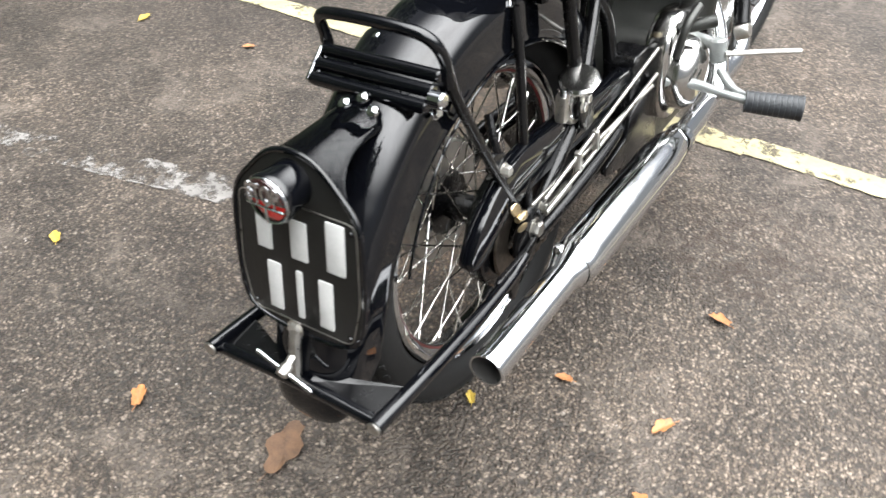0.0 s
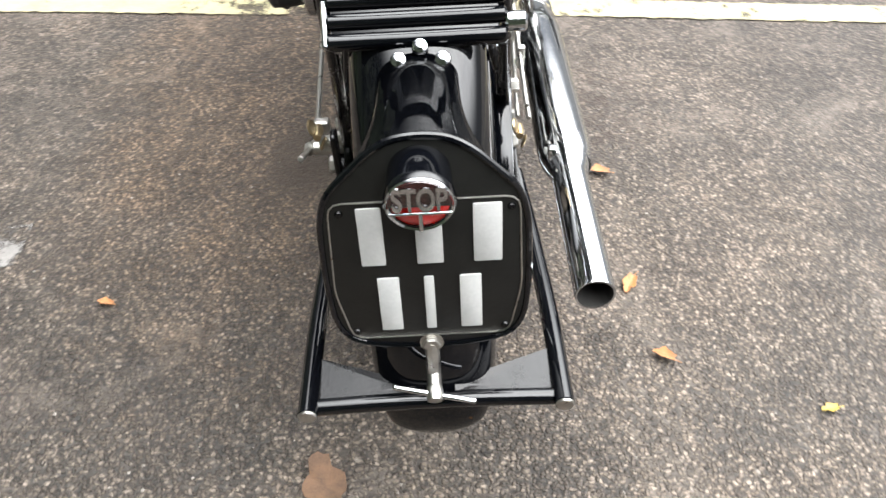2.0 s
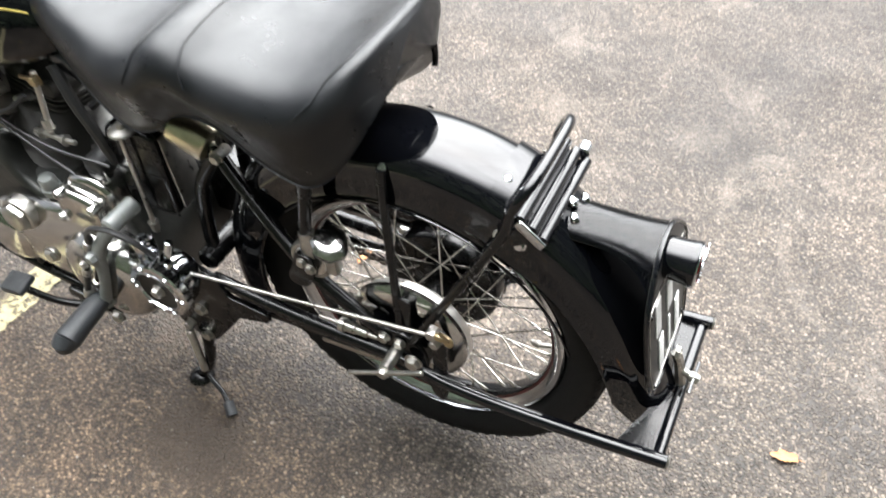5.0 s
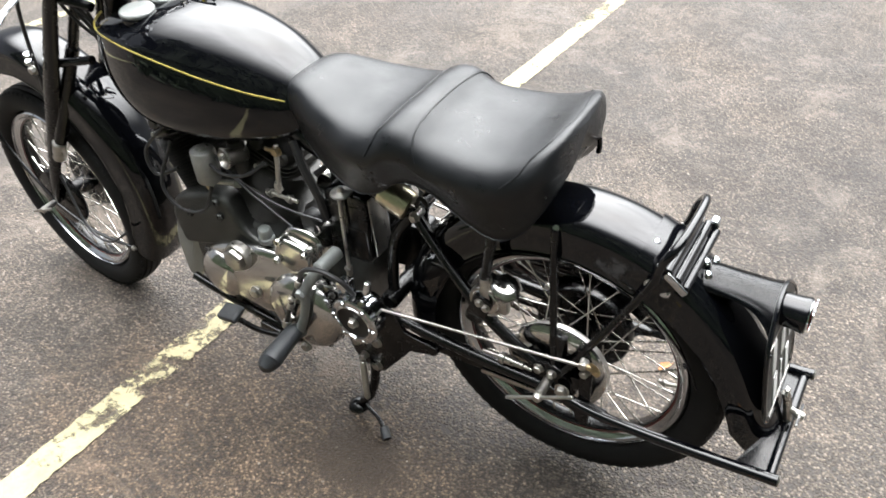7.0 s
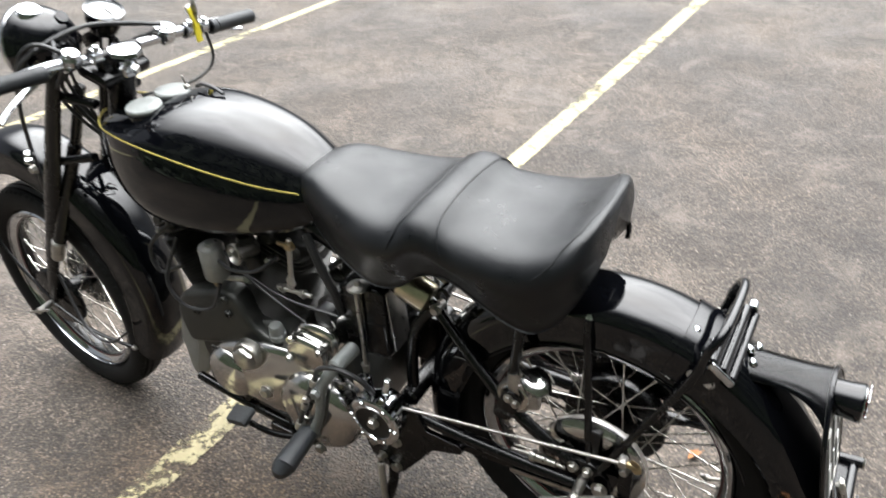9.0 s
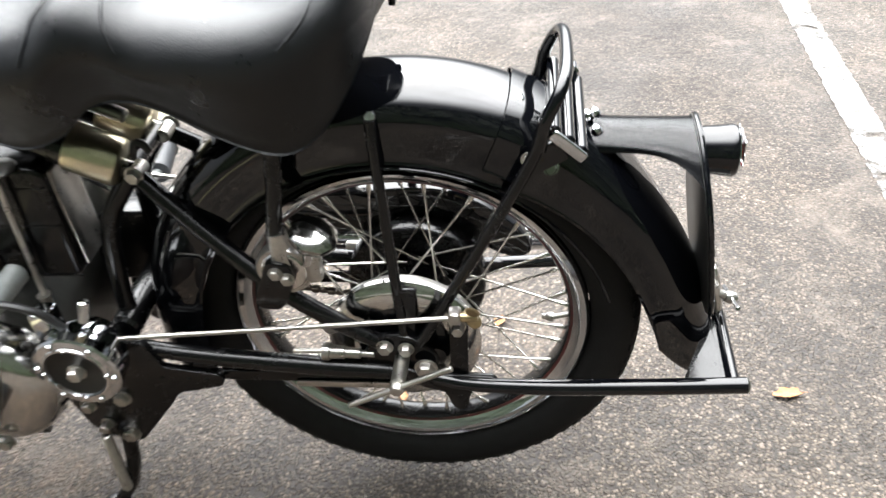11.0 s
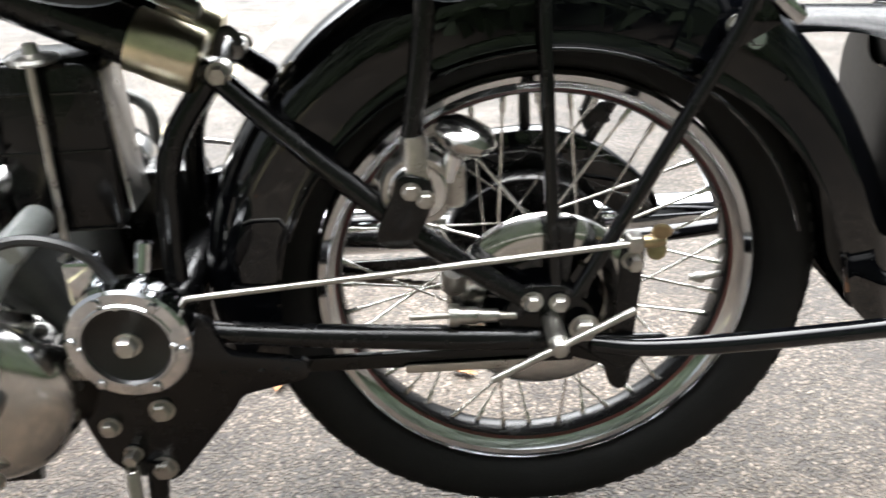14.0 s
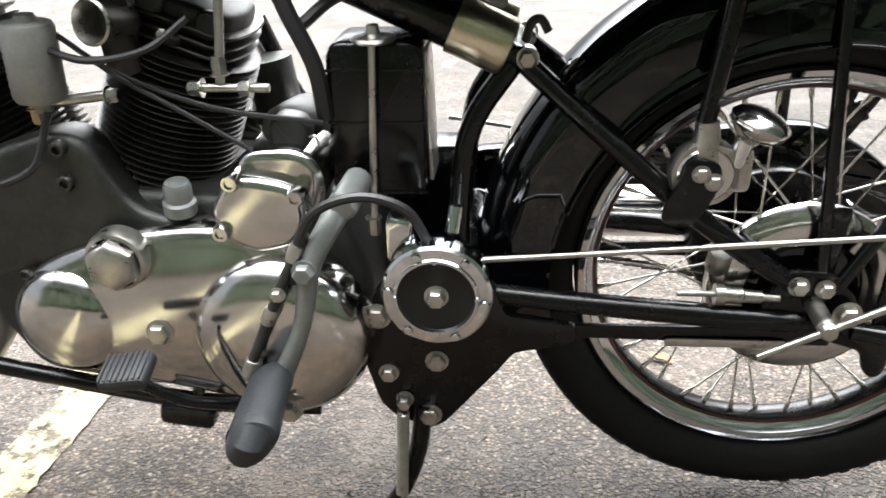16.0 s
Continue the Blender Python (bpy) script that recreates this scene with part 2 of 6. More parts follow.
M_BRASS = material("brass", (0.42, 0.33, 0.20), 0.34, 1.0, vary=0.35, scale=90)
M_GOLD = material("passivated_steel", (0.66, 0.60, 0.44), 0.28, 1.0, vary=0.2, scale=30)
M_RUBBER = material("tyre_rubber", (0.0050, 0.0050, 0.0050), 0.7, spec=0.22, vary=0.35, scale=35, bump=0.25, bump_scale=300)
M_GRIP = material("moulded_black_rubber", (0.014, 0.016, 0.0185), 0.55, vary=0.3, scale=40, bump=0.3, bump_scale=260)
M_SEAT = material("black_vinyl", (0.0052, 0.0059, 0.0071), 0.37, spec=0.33, vary=0.3, scale=16, rough_vary=0.14, bump=0.3, bump_scale=620)
M_CABLE = material("black_cable_sheath", (0.012, 0.012, 0.013), 0.45)
M_RED = material("red_pinstripe", (0.05, 0.004, 0.004), 0.3, coat=0.3)
M_GILT = material("gold_pinstripe", (0.40, 0.32, 0.08), 0.35)
M_LENS = material("red_glass", (0.50, 0.012, 0.010), 0.1, coat=1.0)
M_MASK = material("dark_red_glass", (0.016, 0.003, 0.003), 0.08, coat=1.0)
M_SILVER = material("pressed_silver_paint", (0.42, 0.42, 0.41), 0.42, vary=0.15, scale=40)
M_PLATE = material("satin_black_plate", (0.006, 0.006, 0.0055), 0.40, spec=0.35, vary=0.4, scale=35, bump=0.12, bump_scale=150)
M_DIAL = material("grey_dial_glass", (0.13, 0.14, 0.145), 0.08, coat=1.0, vary=0.3, scale=45)
M_TAG = material("yellow_plastic_tag", (0.48, 0.40, 0.015), 0.4, vary=0.15, scale=60)
M_DIRTY = material("oily_dark_iron", (0.028, 0.026, 0.024), 0.5, 0.3, vary=0.6, scale=30, bump=0.3, bump_scale=200)
M_CHAIN = material("oiled_chain", (0.10, 0.085, 0.07), 0.4, 1.0, vary=0.5, scale=120)
M_LEAF = material("orange_dry_leaf", (0.29, 0.125, 0.042), 0.6, vary=0.45, scale=60, bump=0.3, bump_scale=250)
M_LEAFY = material("yellow_leaf", (0.34, 0.24, 0.04), 0.55, vary=0.35, scale=60, bump=0.3, bump_scale=250)
M_LEAFB = material("brown_crumpled_leaf", (0.085, 0.045, 0.022), 0.75, vary=0.5, scale=50, bump=0.4, bump_scale=250)
M_PIPE = material("dark_pipe_bore", (0.012, 0.011, 0.010), 0.85)

M_GRIT = bpy.data.materials.new("loose_chippings")
M_GRIT.use_nodes = True
_n, _l = M_GRIT.node_tree.nodes, M_GRIT.node_tree.links
_geo, _ramp = _n.new("ShaderNodeNewGeometry"), _n.new("ShaderNodeValToRGB")
_ramp.color_ramp.elements[0].color, _ramp.color_ramp.elements[1].color = (0.035, 0.029, 0.024, 1), (0.22, 0.20, 0.18, 1)
_ramp.color_ramp.elements.new(0.6).color = (0.085, 0.072, 0.061, 1)
_l.new(_geo.outputs["Random Per Island"], _ramp.inputs[0])
_l.new(_ramp.outputs[0], _n["Principled BSDF"].inputs["Base Color"])
_n["Principled BSDF"].inputs["Roughness"].default_value = 0.85

# ---------------------------------------------------------------- shape helpers


def finish(bm, angle=38):
    """Smooth shading with crisp edges where faces meet steeply."""
    bmesh.ops.recalc_face_normals(bm, faces=bm.faces[:])
    for f in bm.faces:
        f.smooth = True
    for e in bm.edges:
        e.smooth = len(e.link_faces) == 2 and e.calc_face_angle(0) < radians(angle)
    return bm


def part(name, bm, mat, parent=None, label="", place=None):
    """Links a bmesh as one mesh object under a thing or a part."""
    finish(bm)
    me = bpy.data.meshes.new(name)
    bm.to_mesh(me)
    bm.free()
    me.materials.append(mat)
    ob = new(name, me)
    if parent is not None:
        ob.parent = parent
    if place is not None:
        ob.matrix_basis = place
    if label:
        ob["label"] = label
    return ob


def empty(name, parent=None, place=None, label=""):
    ob = new(name)
    ob.empty_display_size = 0.05
    if parent is not None:
        ob.parent = parent
    if place is not None:
        ob.matrix_basis = place
    if label:
        ob["label"] = label
    return ob


def join(*bms):
    """Puts several bmeshes into the first."""
    first = bms[0]
    for b in bms[1:]:
        me = bpy.data.meshes.new("tmp")
        b.to_mesh(me)
        first.from_mesh(me)
        bpy.data.meshes.remove(me)
        b.free()
    return first


def rings(sections, closed=True, caps=True):
    """Skins a row of rings of points, each with the same count."""
    bm = bmesh.new()
    rows = [[bm.verts.new(p) for p in s] for s in sections]
    n = len(rows[0])
    for a, b in zip(rows, rows[1:]):
        for i in range(n if closed else n - 1):
            j = (i + 1) % n
            bm.faces.new((a[i], a[j], b[j], b[i]))
    if caps and closed:
        bm.faces.new(rows[0][::-1])
        bm.faces.new(rows[-1])
    return bm


def smooth_path(pts, steps=6):
    """Points along a Catmull-Rom curve through pts."""
    p = [Vector(q) for q in pts]
    if len(p) < 3:
        return p
    p = [2 * p[0] - p[1]] + p + [2 * p[-1] - p[-2]]
    out = []
    for a, b, c, d in zip(p, p[1:], p[2:], p[3:]):
        for k in range(steps):
            t = k / steps
            out.append(0.5 * (2 * b + (c - a) * t + (2 * a - 5 * b + 4 * c - d) * t * t + (3 * b - a - 3 * c + d) * t**3))
    return out + [p[-2]]


def tube(pts, r, seg=12, steps=6, flat=1.0, ends=True):
    """A round (or flattened) bar along points; r is one radius or one for each point."""
    path = smooth_path(pts, steps)
    if isinstance(r, (int, float)):
        radii = [r] * len(path)
    else:
        radii = np.interp(np.linspace(0, len(r) - 1, len(path)), range(len(r)), r).tolist()
    secs, up = [], None
    for i, p in enumerate(path):
        d = (path[min(i + 1, len(path) - 1)] - path[max(i - 1, 0)]).normalized()
        if up is None:
            up = Vector((0, 1, 0)) if abs(d.y) < 0.9 else Vector((0, 0, 1))
        side = d.cross(up).normalized()
        up = side.cross(d).normalized()
        secs.append([p + radii[i] * (math.cos(a) * side + flat * math.sin(a) * up) for a in np.linspace(0, 2 * math.pi, seg, endpoint=False).tolist()])
    return rings(secs, caps=ends)


def lathe(profile, centre=(0, 0, 0), axis="Y", seg=32, closed_profile=False):
    """Turns a profile of (radius, along the axis) about an axis through centre."""
    bm = bmesh.new()
    c = Vector(centre)
    turn = {"X": Matrix(((0, 0, 1), (1, 0, 0), (0, 1, 0))), "Y": Matrix(((0, 1, 0), (0, 0, 1), (1, 0, 0))), "Z": Matrix.Identity(3)}[axis] if isinstance(axis, str) else Vector(axis).to_track_quat("Z", "Y").to_matrix()
    rows = []
    for r, h in profile:
        if r < 1e-6:
            rows.append([bm.verts.new(c + turn @ Vector((0, 0, h)))])
        else:
            rows.append([bm.verts.new(c + turn @ Vector((r * math.cos(a), r * math.sin(a), h))) for a in np.linspace(0, 2 * math.pi, seg, endpoint=False).tolist()])
    pairs = list(zip(rows, rows[1:])) + ([(rows[-1], rows[0])] if closed_profile else [])
    for a, b in pairs:
        for i in range(seg):
            j = (i + 1) % seg
            if len(a) == 1 and len(b) == 1:
                continue
            if len(a) == 1:
                bm.faces.new((a[0], b[j], b[i]))
            elif len(b) == 1:
                bm.faces.new((a[i], a[j], b[0]))
            else:
                bm.faces.new((a[i], a[j], b[j], b[i]))
    return bm


def rod(a, b, r, seg=14, bevel=0.0):
    """A straight bar from a to b with slightly rounded ends."""
    a, b = Vector(a), Vector(b)
    length = (b - a).length
    e = bevel or min(r * 0.25, length * 0.2)
    return lathe([(0, 0), (r - e, 0), (r, e), (r, length - e), (r - e, length), (0, length)], a, b - a, seg)


def bolt(at, axis, r=0.009, h=0.007, sides=6):
    """A hexagon head with a chamfer and a washer under it."""
    ax = Vector(axis).normalized()
    hexa = lathe([(0, 0.0015), (r, 0.0015), (r, h * 0.8), (r * 0.82, h), (0, h)], at, ax, sides)
    return join(hexa, lathe([(0, 0), (r * 1.25, 0), (r * 1.25, 0.0015), (0, 0.0015)], at, ax, 18))


def rounded(outline, radius, n=4):
    """Rounds the corners of a closed outline of 2D points."""
    out = []
    k = len(outline)
    for i in range(k):
        p, a, b = Vector(outline[i]), Vector(outline[i - 1]), Vector(outline[(i + 1) % k])
        ra = min(radius, (a - p).length * 0.45)
        rb = min(radius, (b - p).length * 0.45)
        s, e = p + (a - p).normalized() * ra, p + (b - p).normalized() * rb
        for t in np.linspace(0, 1, n).tolist():
            out.append((1 - t) ** 2 * s + 2 * t * (1 - t) * p + t * t * e)
    return out


def shrink(pts, d):
    """Moves a closed outline inwards by about d."""
    k = len(pts)
    area = sum(pts[i].x * pts[(i + 1) % k].y - pts[(i + 1) % k].x * pts[i].y for i in range(k))
    s = 1 if area > 0 else -1
    out = []
    for i in range(k):
        t = (pts[(i + 1) % k] - pts[i - 1])
        t = t.normalized() if t.length > 1e-9 else Vector((1, 0))
        out.append(pts[i] + Vector((-t.y, t.x)) * d * s)
    return out


def slab(outline, y0, y1, radius=0.01, bevel=0.003, levels=2, plane="xz"):
    """A plate: an outline with rounded corners between y0 and y1, its edges rounded off."""
    pts = rounded(outline, radius) if radius else [Vector(p) for p in outline]
    def ring(d, y):
        q = shrink(pts, d) if d else pts
        return [((p.x, y, p.y) if plane == "xz" else (y, p.x, p.y) if plane == "yz" else (p.x, p.y, y)) for p in q]
    s = 1 if y1 > y0 else -1
    secs = []
    for k in range(levels + 1):
        a = math.pi / 2 * k / levels
        secs.append(ring(bevel * (1 - math.sin(a)), y0 + s * bevel * (1 - math.cos(a))))
    for k in range(levels + 1):
        a = math.pi / 2 * k / levels
        secs.append(ring(bevel * (1 - math.cos(a)), y1 - s * bevel * (1 - math.sin(a))))
    return rings(secs)


def block(size, place, bevel=0.003):
    """A box with rounded edges, at a pose."""
    x, y, z = (s / 2 for s in size)
    bm = slab([(-x, -z), (x, -z), (x, z), (-x, z)], -y, y, min(bevel * 1.5, x, z), bevel)
    bmesh.ops.transform(bm, matrix=place, verts=bm.verts[:])
    return bm


def helix(a, b, r, wire, turns, seg=6, per=14):
    """A coil spring from a to b."""
    a, b = Vector(a), Vector(b)
    q = (b - a).to_track_quat("Z", "Y").to_matrix()
    pts = []
    n = int(turns * per)
    for i in range(n + 1):
        t = i / n
        ang = 2 * math.pi * turns * t
        pts.append(a + q @ Vector((r * math.cos(ang), r * math.sin(ang), (b - a).length * t)))
    return tube(pts, wire, seg, 1)


# ---------------------------------------------------------------- ground
bm = bmesh.new()
bmesh.ops.create_grid(bm, x_segments=24, y_segments=24, size=400)
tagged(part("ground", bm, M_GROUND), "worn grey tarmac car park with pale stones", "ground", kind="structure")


def painted_line(name, x0, slope, y0, y1, width, mat, label, z=0.004):
    """A stripe of road paint with slightly ragged edges, lying on the tarmac."""
    n = int(abs(y1 - y0) / 0.02)
    rng = random.Random(int(x0 * 100) + 7)
    left, right = [], []
    for i in range(n + 1):
        y = y0 + (y1 - y0) * i / n
        c = x0 + slope * y
        left.append((c - width / 2 + rng.uniform(-0.004, 0.004), y, z))
        right.append((c + width / 2 + rng.uniform(-0.004, 0.004), y, z))
    bm = bmesh.new()
    va, vb = [bm.verts.new(p) for p in left], [bm.verts.new(p) for p in right]
    for i in range(n):
        bm.faces.new((va[i], vb[i], vb[i + 1], va[i + 1]))
    return tagged(part(name, bm, mat), label, "road marking", kind="structure")


painted_line("bay_line", 1.125, 0.020, -9, -0.20, 0.095, M_YELLOW, "worn pale yellow parking bay line on tarmac")
painted_line("bay_line", 1.108, 0.0, -0.20, 0.42, 0.095, M_YELLOW_OLD, "patchy remains of a yellow line under the engine")
painted_line("bay_line", 1.106, 0.0, 0.42, 4.0, 0.095, M_YELLOW, "worn pale yellow parking bay line on tarmac")
painted_line("bay_line", 3.90, 0.035, -9, 3.0, 0.095, M_YELLOW, "worn pale yellow parking bay line on tarmac")
painted_line("bay_line", 7.45, 0.110, -9, 3.0, 0.095, M_YELLOW, "worn pale yellow parking bay line on tarmac")
painted_line("old_line", 0.36, -0.235, 0.78, 5.0, 0.11, M_OLDWHITE, "almost worn away white line on tarmac")
painted_line("old_line", -1.04, 0.060, -6.0, -0.50, 0.10, M_OLDWHITE_FAR, "almost worn away white line on tarmac")

# ---------------------------------------------------------------- motorcycle
LEAN = pose(0, 0, 0.040, -4) @ pose(0, 0, -0.0465)   # propped on its stand, leaning four degrees to the near side
FRONT = pose(0.030, 0, 0.003)                         # the steering head and front wheel
bike = tagged(empty("motorcycle", None, LEAN), "vintage black and chrome motorcycle with twin saddle, on its stand", "motorcycle")


def wheel(name, centre, hub_r, label):
    """A wire wheel: tyre with a ribbed tread, chromed rim with a black well and red lines, hub, forty spokes."""
    w = empty(name, bike, pose(*centre), label)
    # tyre
    prof = [(0.262, -0.026), (0.268, -0.036), (0.280, -0.043), (0.296, -0.0465), (0.311, -0.045), (0.321, -0.040)]
    tread = [(0.327, -0.034), (0.3285, -0.030), (0.3245, -0.0285), (0.3245, -0.026), (0.3305, -0.0245), (0.3325, -0.014), (0.3285, -0.0125), (0.3285, -0.010), (0.3335, -0.0085)]
    half = prof + tread
    full = half + [(r, -y) for r, y in half[::-1]]
    part("tyre", lathe(full, seg=96), M_RUBBER, w, "black ribbed rubber tyre with moulded shoulder blocks")
    lugs = bmesh.new()
    for i in range(76):
        for s in (-1, 1):
            a = 2 * math.pi * (i + 0.5 * (s > 0)) / 76
            b = block((0.0135, 0.010, 0.006), Matrix.Rotation(-a, 4, "Y") @ pose(0, s * 0.0375, 0.3215, -42 * s), 0.0012)
            join(lugs, b)
    tagged(part("shoulder_tread", lugs, M_RUBBER, w), kind="stuff")
    # rim: two rolled edges and a dropped well
    rp = [(0.2555, -0.034), (0.2575, -0.032), (0.2565, -0.0295), (0.2475, -0.028), (0.2425, -0.022), (0.2335, -0.017), (0.2315, 0.0)]
    rp = rp + [(r, -y) for r, y in rp[-2::-1]]
    part("rim", lathe(rp + [(0.2600, 0.030), (0.2600, -0.030)], seg=96, closed_profile=True), M_CHROME, w, "chromed steel wheel rim")
    part("rim_centre", lathe([(0.2338, -0.0172), (0.2322, -0.0160), (0.2296, -0.010), (0.2296, 0.010), (0.2322, 0.0160), (0.2338, 0.0172)], seg=96), M_SATIN, w, "black painted rim well")
    for s in (-1, 1):
        part("rim_line", lathe([(0.2372, s * 0.0192), (0.2350, s * 0.0182), (0.2334, s * 0.0172)], seg=96), M_RED, w, "thin red line round the rim")
    # hub
    hp = [(0.0, -0.062), (0.030, -0.062), (0.030, -0.050), (0.056, -0.048), (0.056, -0.042), (0.026, -0.036), (0.024, 0.036), (0.056, 0.042), (0.056, 0.048), (0.030, 0.050), (0.030, 0.062), (0.0, 0.062)]
    part("hub", lathe(hp, seg=40), M_SATIN, w, "black painted wheel hub")
    # spokes: one shared mesh, laid from the flange to the rim
    length = 0.205
    sp = lathe([(0, 0), (0.0017, 0), (0.0017, length - 0.020), (0.0032, length - 0.018), (0.0036, length - 0.001), (0.0, length)], (0, 0, 0), "Z", 8)
    finish(sp)
    me = bpy.data.meshes.new("spoke")
    sp.to_mesh(me)
    sp.free()
    me.materials.append(M_SPOKE)
    for i in range(40):
        a = 2 * math.pi * i / 40
        s = 1 if i % 2 else -1
        lean = radians(62) * (1 if (i // 2) % 2 else -1)
        p = Vector((0.052 * math.cos(a + lean), s * (0.046 if i % 4 < 2 else 0.042), 0.052 * math.sin(a + lean)))
        q = Vector((0.2318 * math.cos(a), s * 0.004, 0.2318 * math.sin(a)))
        d = q - p
        ob = new("spoke", me)
        ob.parent = w
        ob.matrix_basis = Matrix.LocRotScale(p, d.to_track_quat("Z", "Y"), (1, 1, d.length / length))
    return w


rear = wheel("rear_wheel", (0, 0, CENTRE_Z), 0.05, "rear wire wheel with chromed rim and black tyre")
wheel("front_wheel", (1.590, 0.02, 0.338, 0, 0, -6), 0.05, "front wire wheel with chromed rim and black tyre")
part("valve", join(rod((-0.232, 0.003, -0.010), (-0.207, 0.008, -0.012), 0.0040), lathe([(0, 0), (0.0065, 0), (0.0072, 0.004), (0.0060, 0.010), (0.0042, 0.012), (0.0042, 0.017), (0, 0.018)], (-0.209, 0.0075, -0.012), (1, -0.2, -0.08), 12)), M_STEEL, rear, "tyre valve with metal cap")

# rear brakes
brake = empty("rear_brake", bike)
Z = CENTRE_Z
part("drum", lathe([(0.0, 0.050), (0.104, 0.050), (0.107, 0.054), (0.107, 0.070), (0.103, 0.074), (0.0, 0.074)], (0, 0, Z), seg=64), M_STEEL, brake, "dull steel brake drum")
part("brake_plate", lathe([(0.040, 0.083), (0.064, 0.0835), (0.070, 0.091), (0.086, 0.0915), (0.100, 0.088), (0.1085, 0.080), (0.109, 0.073), (0.04, 0.073)], (0, 0, Z + 0.008), seg=64), M_ALLOY, brake, "polished alloy brake plate")
part("brake_cover", lathe([(0.0, 0.0865), (0.060, 0.0865), (0.067, 0.084), (0.067, 0.08), (0, 0.08)], (0, 0, Z + 0.006), seg=48), M_BLACK, brake, "black brake centre")
part("drum", lathe([(0.0, -0.050), (0.104, -0.050), (0.107, -0.054), (0.107, -0.082), (0.098, -0.088), (0.0, -0.090)], (0, 0, Z), seg=64), M_SATIN, brake, "black brake drum")
part("brake_arm", slab([(-0.098, 0.478), (-0.072, 0.478), (-0.068, 0.36), (-0.092, 0.36)], 0.118, 0.126, 0.010, 0.002), M_SATIN, brake)
part("brake_strap", slab([(-0.030, 0.505), (-0.008, 0.505), (0.004, 0.40), (-0.02, 0.40)], 0.102, 0.108, 0.006, 0.0015), M_SATIN, brake)
part("brake_rod", rod((0.40, 0.165, 0.464), (-0.078, 0.141, 0.488), 0.0033), M_STEEL, brake, "long plated brake rod")
part("brake_rod", rod((0.40, -0.150, 0.47), (-0.03, -0.128, 0.448), 0.0033), M_STEEL, brake, "long plated brake rod")
for dy, dz in ((0.0, 0.0), (-0.004, -0.022)):
    part("link_rod", rod((-0.015, -0.142 + dy, 0.455 + dz), (0.430, -0.142 + dy, 0.528 + dz * 2.2), 0.0036), M_STEEL, brake, "plated link rod")
for x, z in ((0.100, 0.463), (0.165, 0.470)):
    part("link_yoke", block((0.010, 0.012, 0.040), pose(x, -0.144, z, 0, -10, 0), 0.002), M_STEEL, brake)
part("trunnion", join(bolt((-0.084, 0.126, 0.462), (0, 1, 0), 0.009, 0.016), block((0.016, 0.02, 0.018), pose(-0.082, 0.135, 0.487), 0.003)), M_STEEL, brake)


def wing_nut(at, parent):
    x, y, z = at
    bm = lathe([(0, -0.010), (0.0065, -0.010), (0.0075, 0), (0.005, 0.012), (0, 0.013)], at, (-1, 0, 0), 14)
    for s in (-1, 1):
        wing = lathe([(0, -0.0022), (0.0085, -0.0018), (0.0105, 0), (0.0085, 0.0018), (0, 0.0022)], (x - 0.006, y + s * 0.006, z + s * 0.0135), (0.25, 1, -0.35 * s), 14)
        join(bm, wing)
    return part("wing_nut", bm, M_BRASS, parent, "brass wing nut")


wing_nut((-0.100, 0.139, 0.489), brake)
wing_nut((-0.060, -0.127, 0.446), brake)
part("adjuster", join(lathe([(0.0, 0), (0.0125, 0), (0.0125, 0.010), (0.0095, 0.011), (0.0095, 0.030), (0.0075, 0.032), (0.0075, 0.052), (0.0045, 0.054), (0.0045, 0.072), (0, 0.072)], (0.108, 0.118, 0.402), (-1, 0, -0.06), 24), rod((0.15, 0.118, 0.402), (0.10, 0.118, 0.402), 0.0035)), M_STEEL, brake, "knurled chain adjuster screw")
part("adjuster", rod((0.12, -0.12, 0.402), (0.03, -0.12, 0.398), 0.008), M_STEEL, brake)
part("oil_cup", lathe([(0, 0), (0.014, 0), (0.014, 0.02), (0.012, 0.03), (0, 0.03)], (0.10, 0.082, 0.418), (0, 0.5, 1), 20), M_STEEL, brake)
spindle = empty("spindle", bike)
part("boss", join(rod((-0.002, 0.09, 0.392), (-0.002, 0.168, 0.390), 0.0105), lathe([(0, -0.008), (0.008, -0.006), (0.0105, 0), (0.008, 0.006), (0, 0.008)], (-0.002, 0.173, 0.389), (0, 1, 0), 20)), M_STEEL, spindle)
part("tommy_bar", rod((0.068, 0.173, 0.354), (-0.078, 0.173, 0.430), 0.0042), M_STEEL, spindle, "plated tommy bar through the wheel spindle")
part("bolt", bolt((-0.036, 0.130, 0.385), (0, 1, 0), 0.013, 0.012), M_STEEL, spindle)
part("bolt", bolt((0.019, 0.122, 0.416), (0, 1, 0), 0.0095, 0.010), M_STEEL, spindle)
part("bolt", bolt((-0.010, 0.122, 0.413), (0, 1, 0), 0.009, 0.010), M_STEEL, spindle)
part("bolt", bolt((0.0, -0.118, 0.386), (0, -1, 0), 0.014, 0.014), M_STEEL, spindle)
part("bolt", bolt((0.022, -0.118, 0.414), (0, -1, 0), 0.009, 0.012), M_STEEL, spindle)

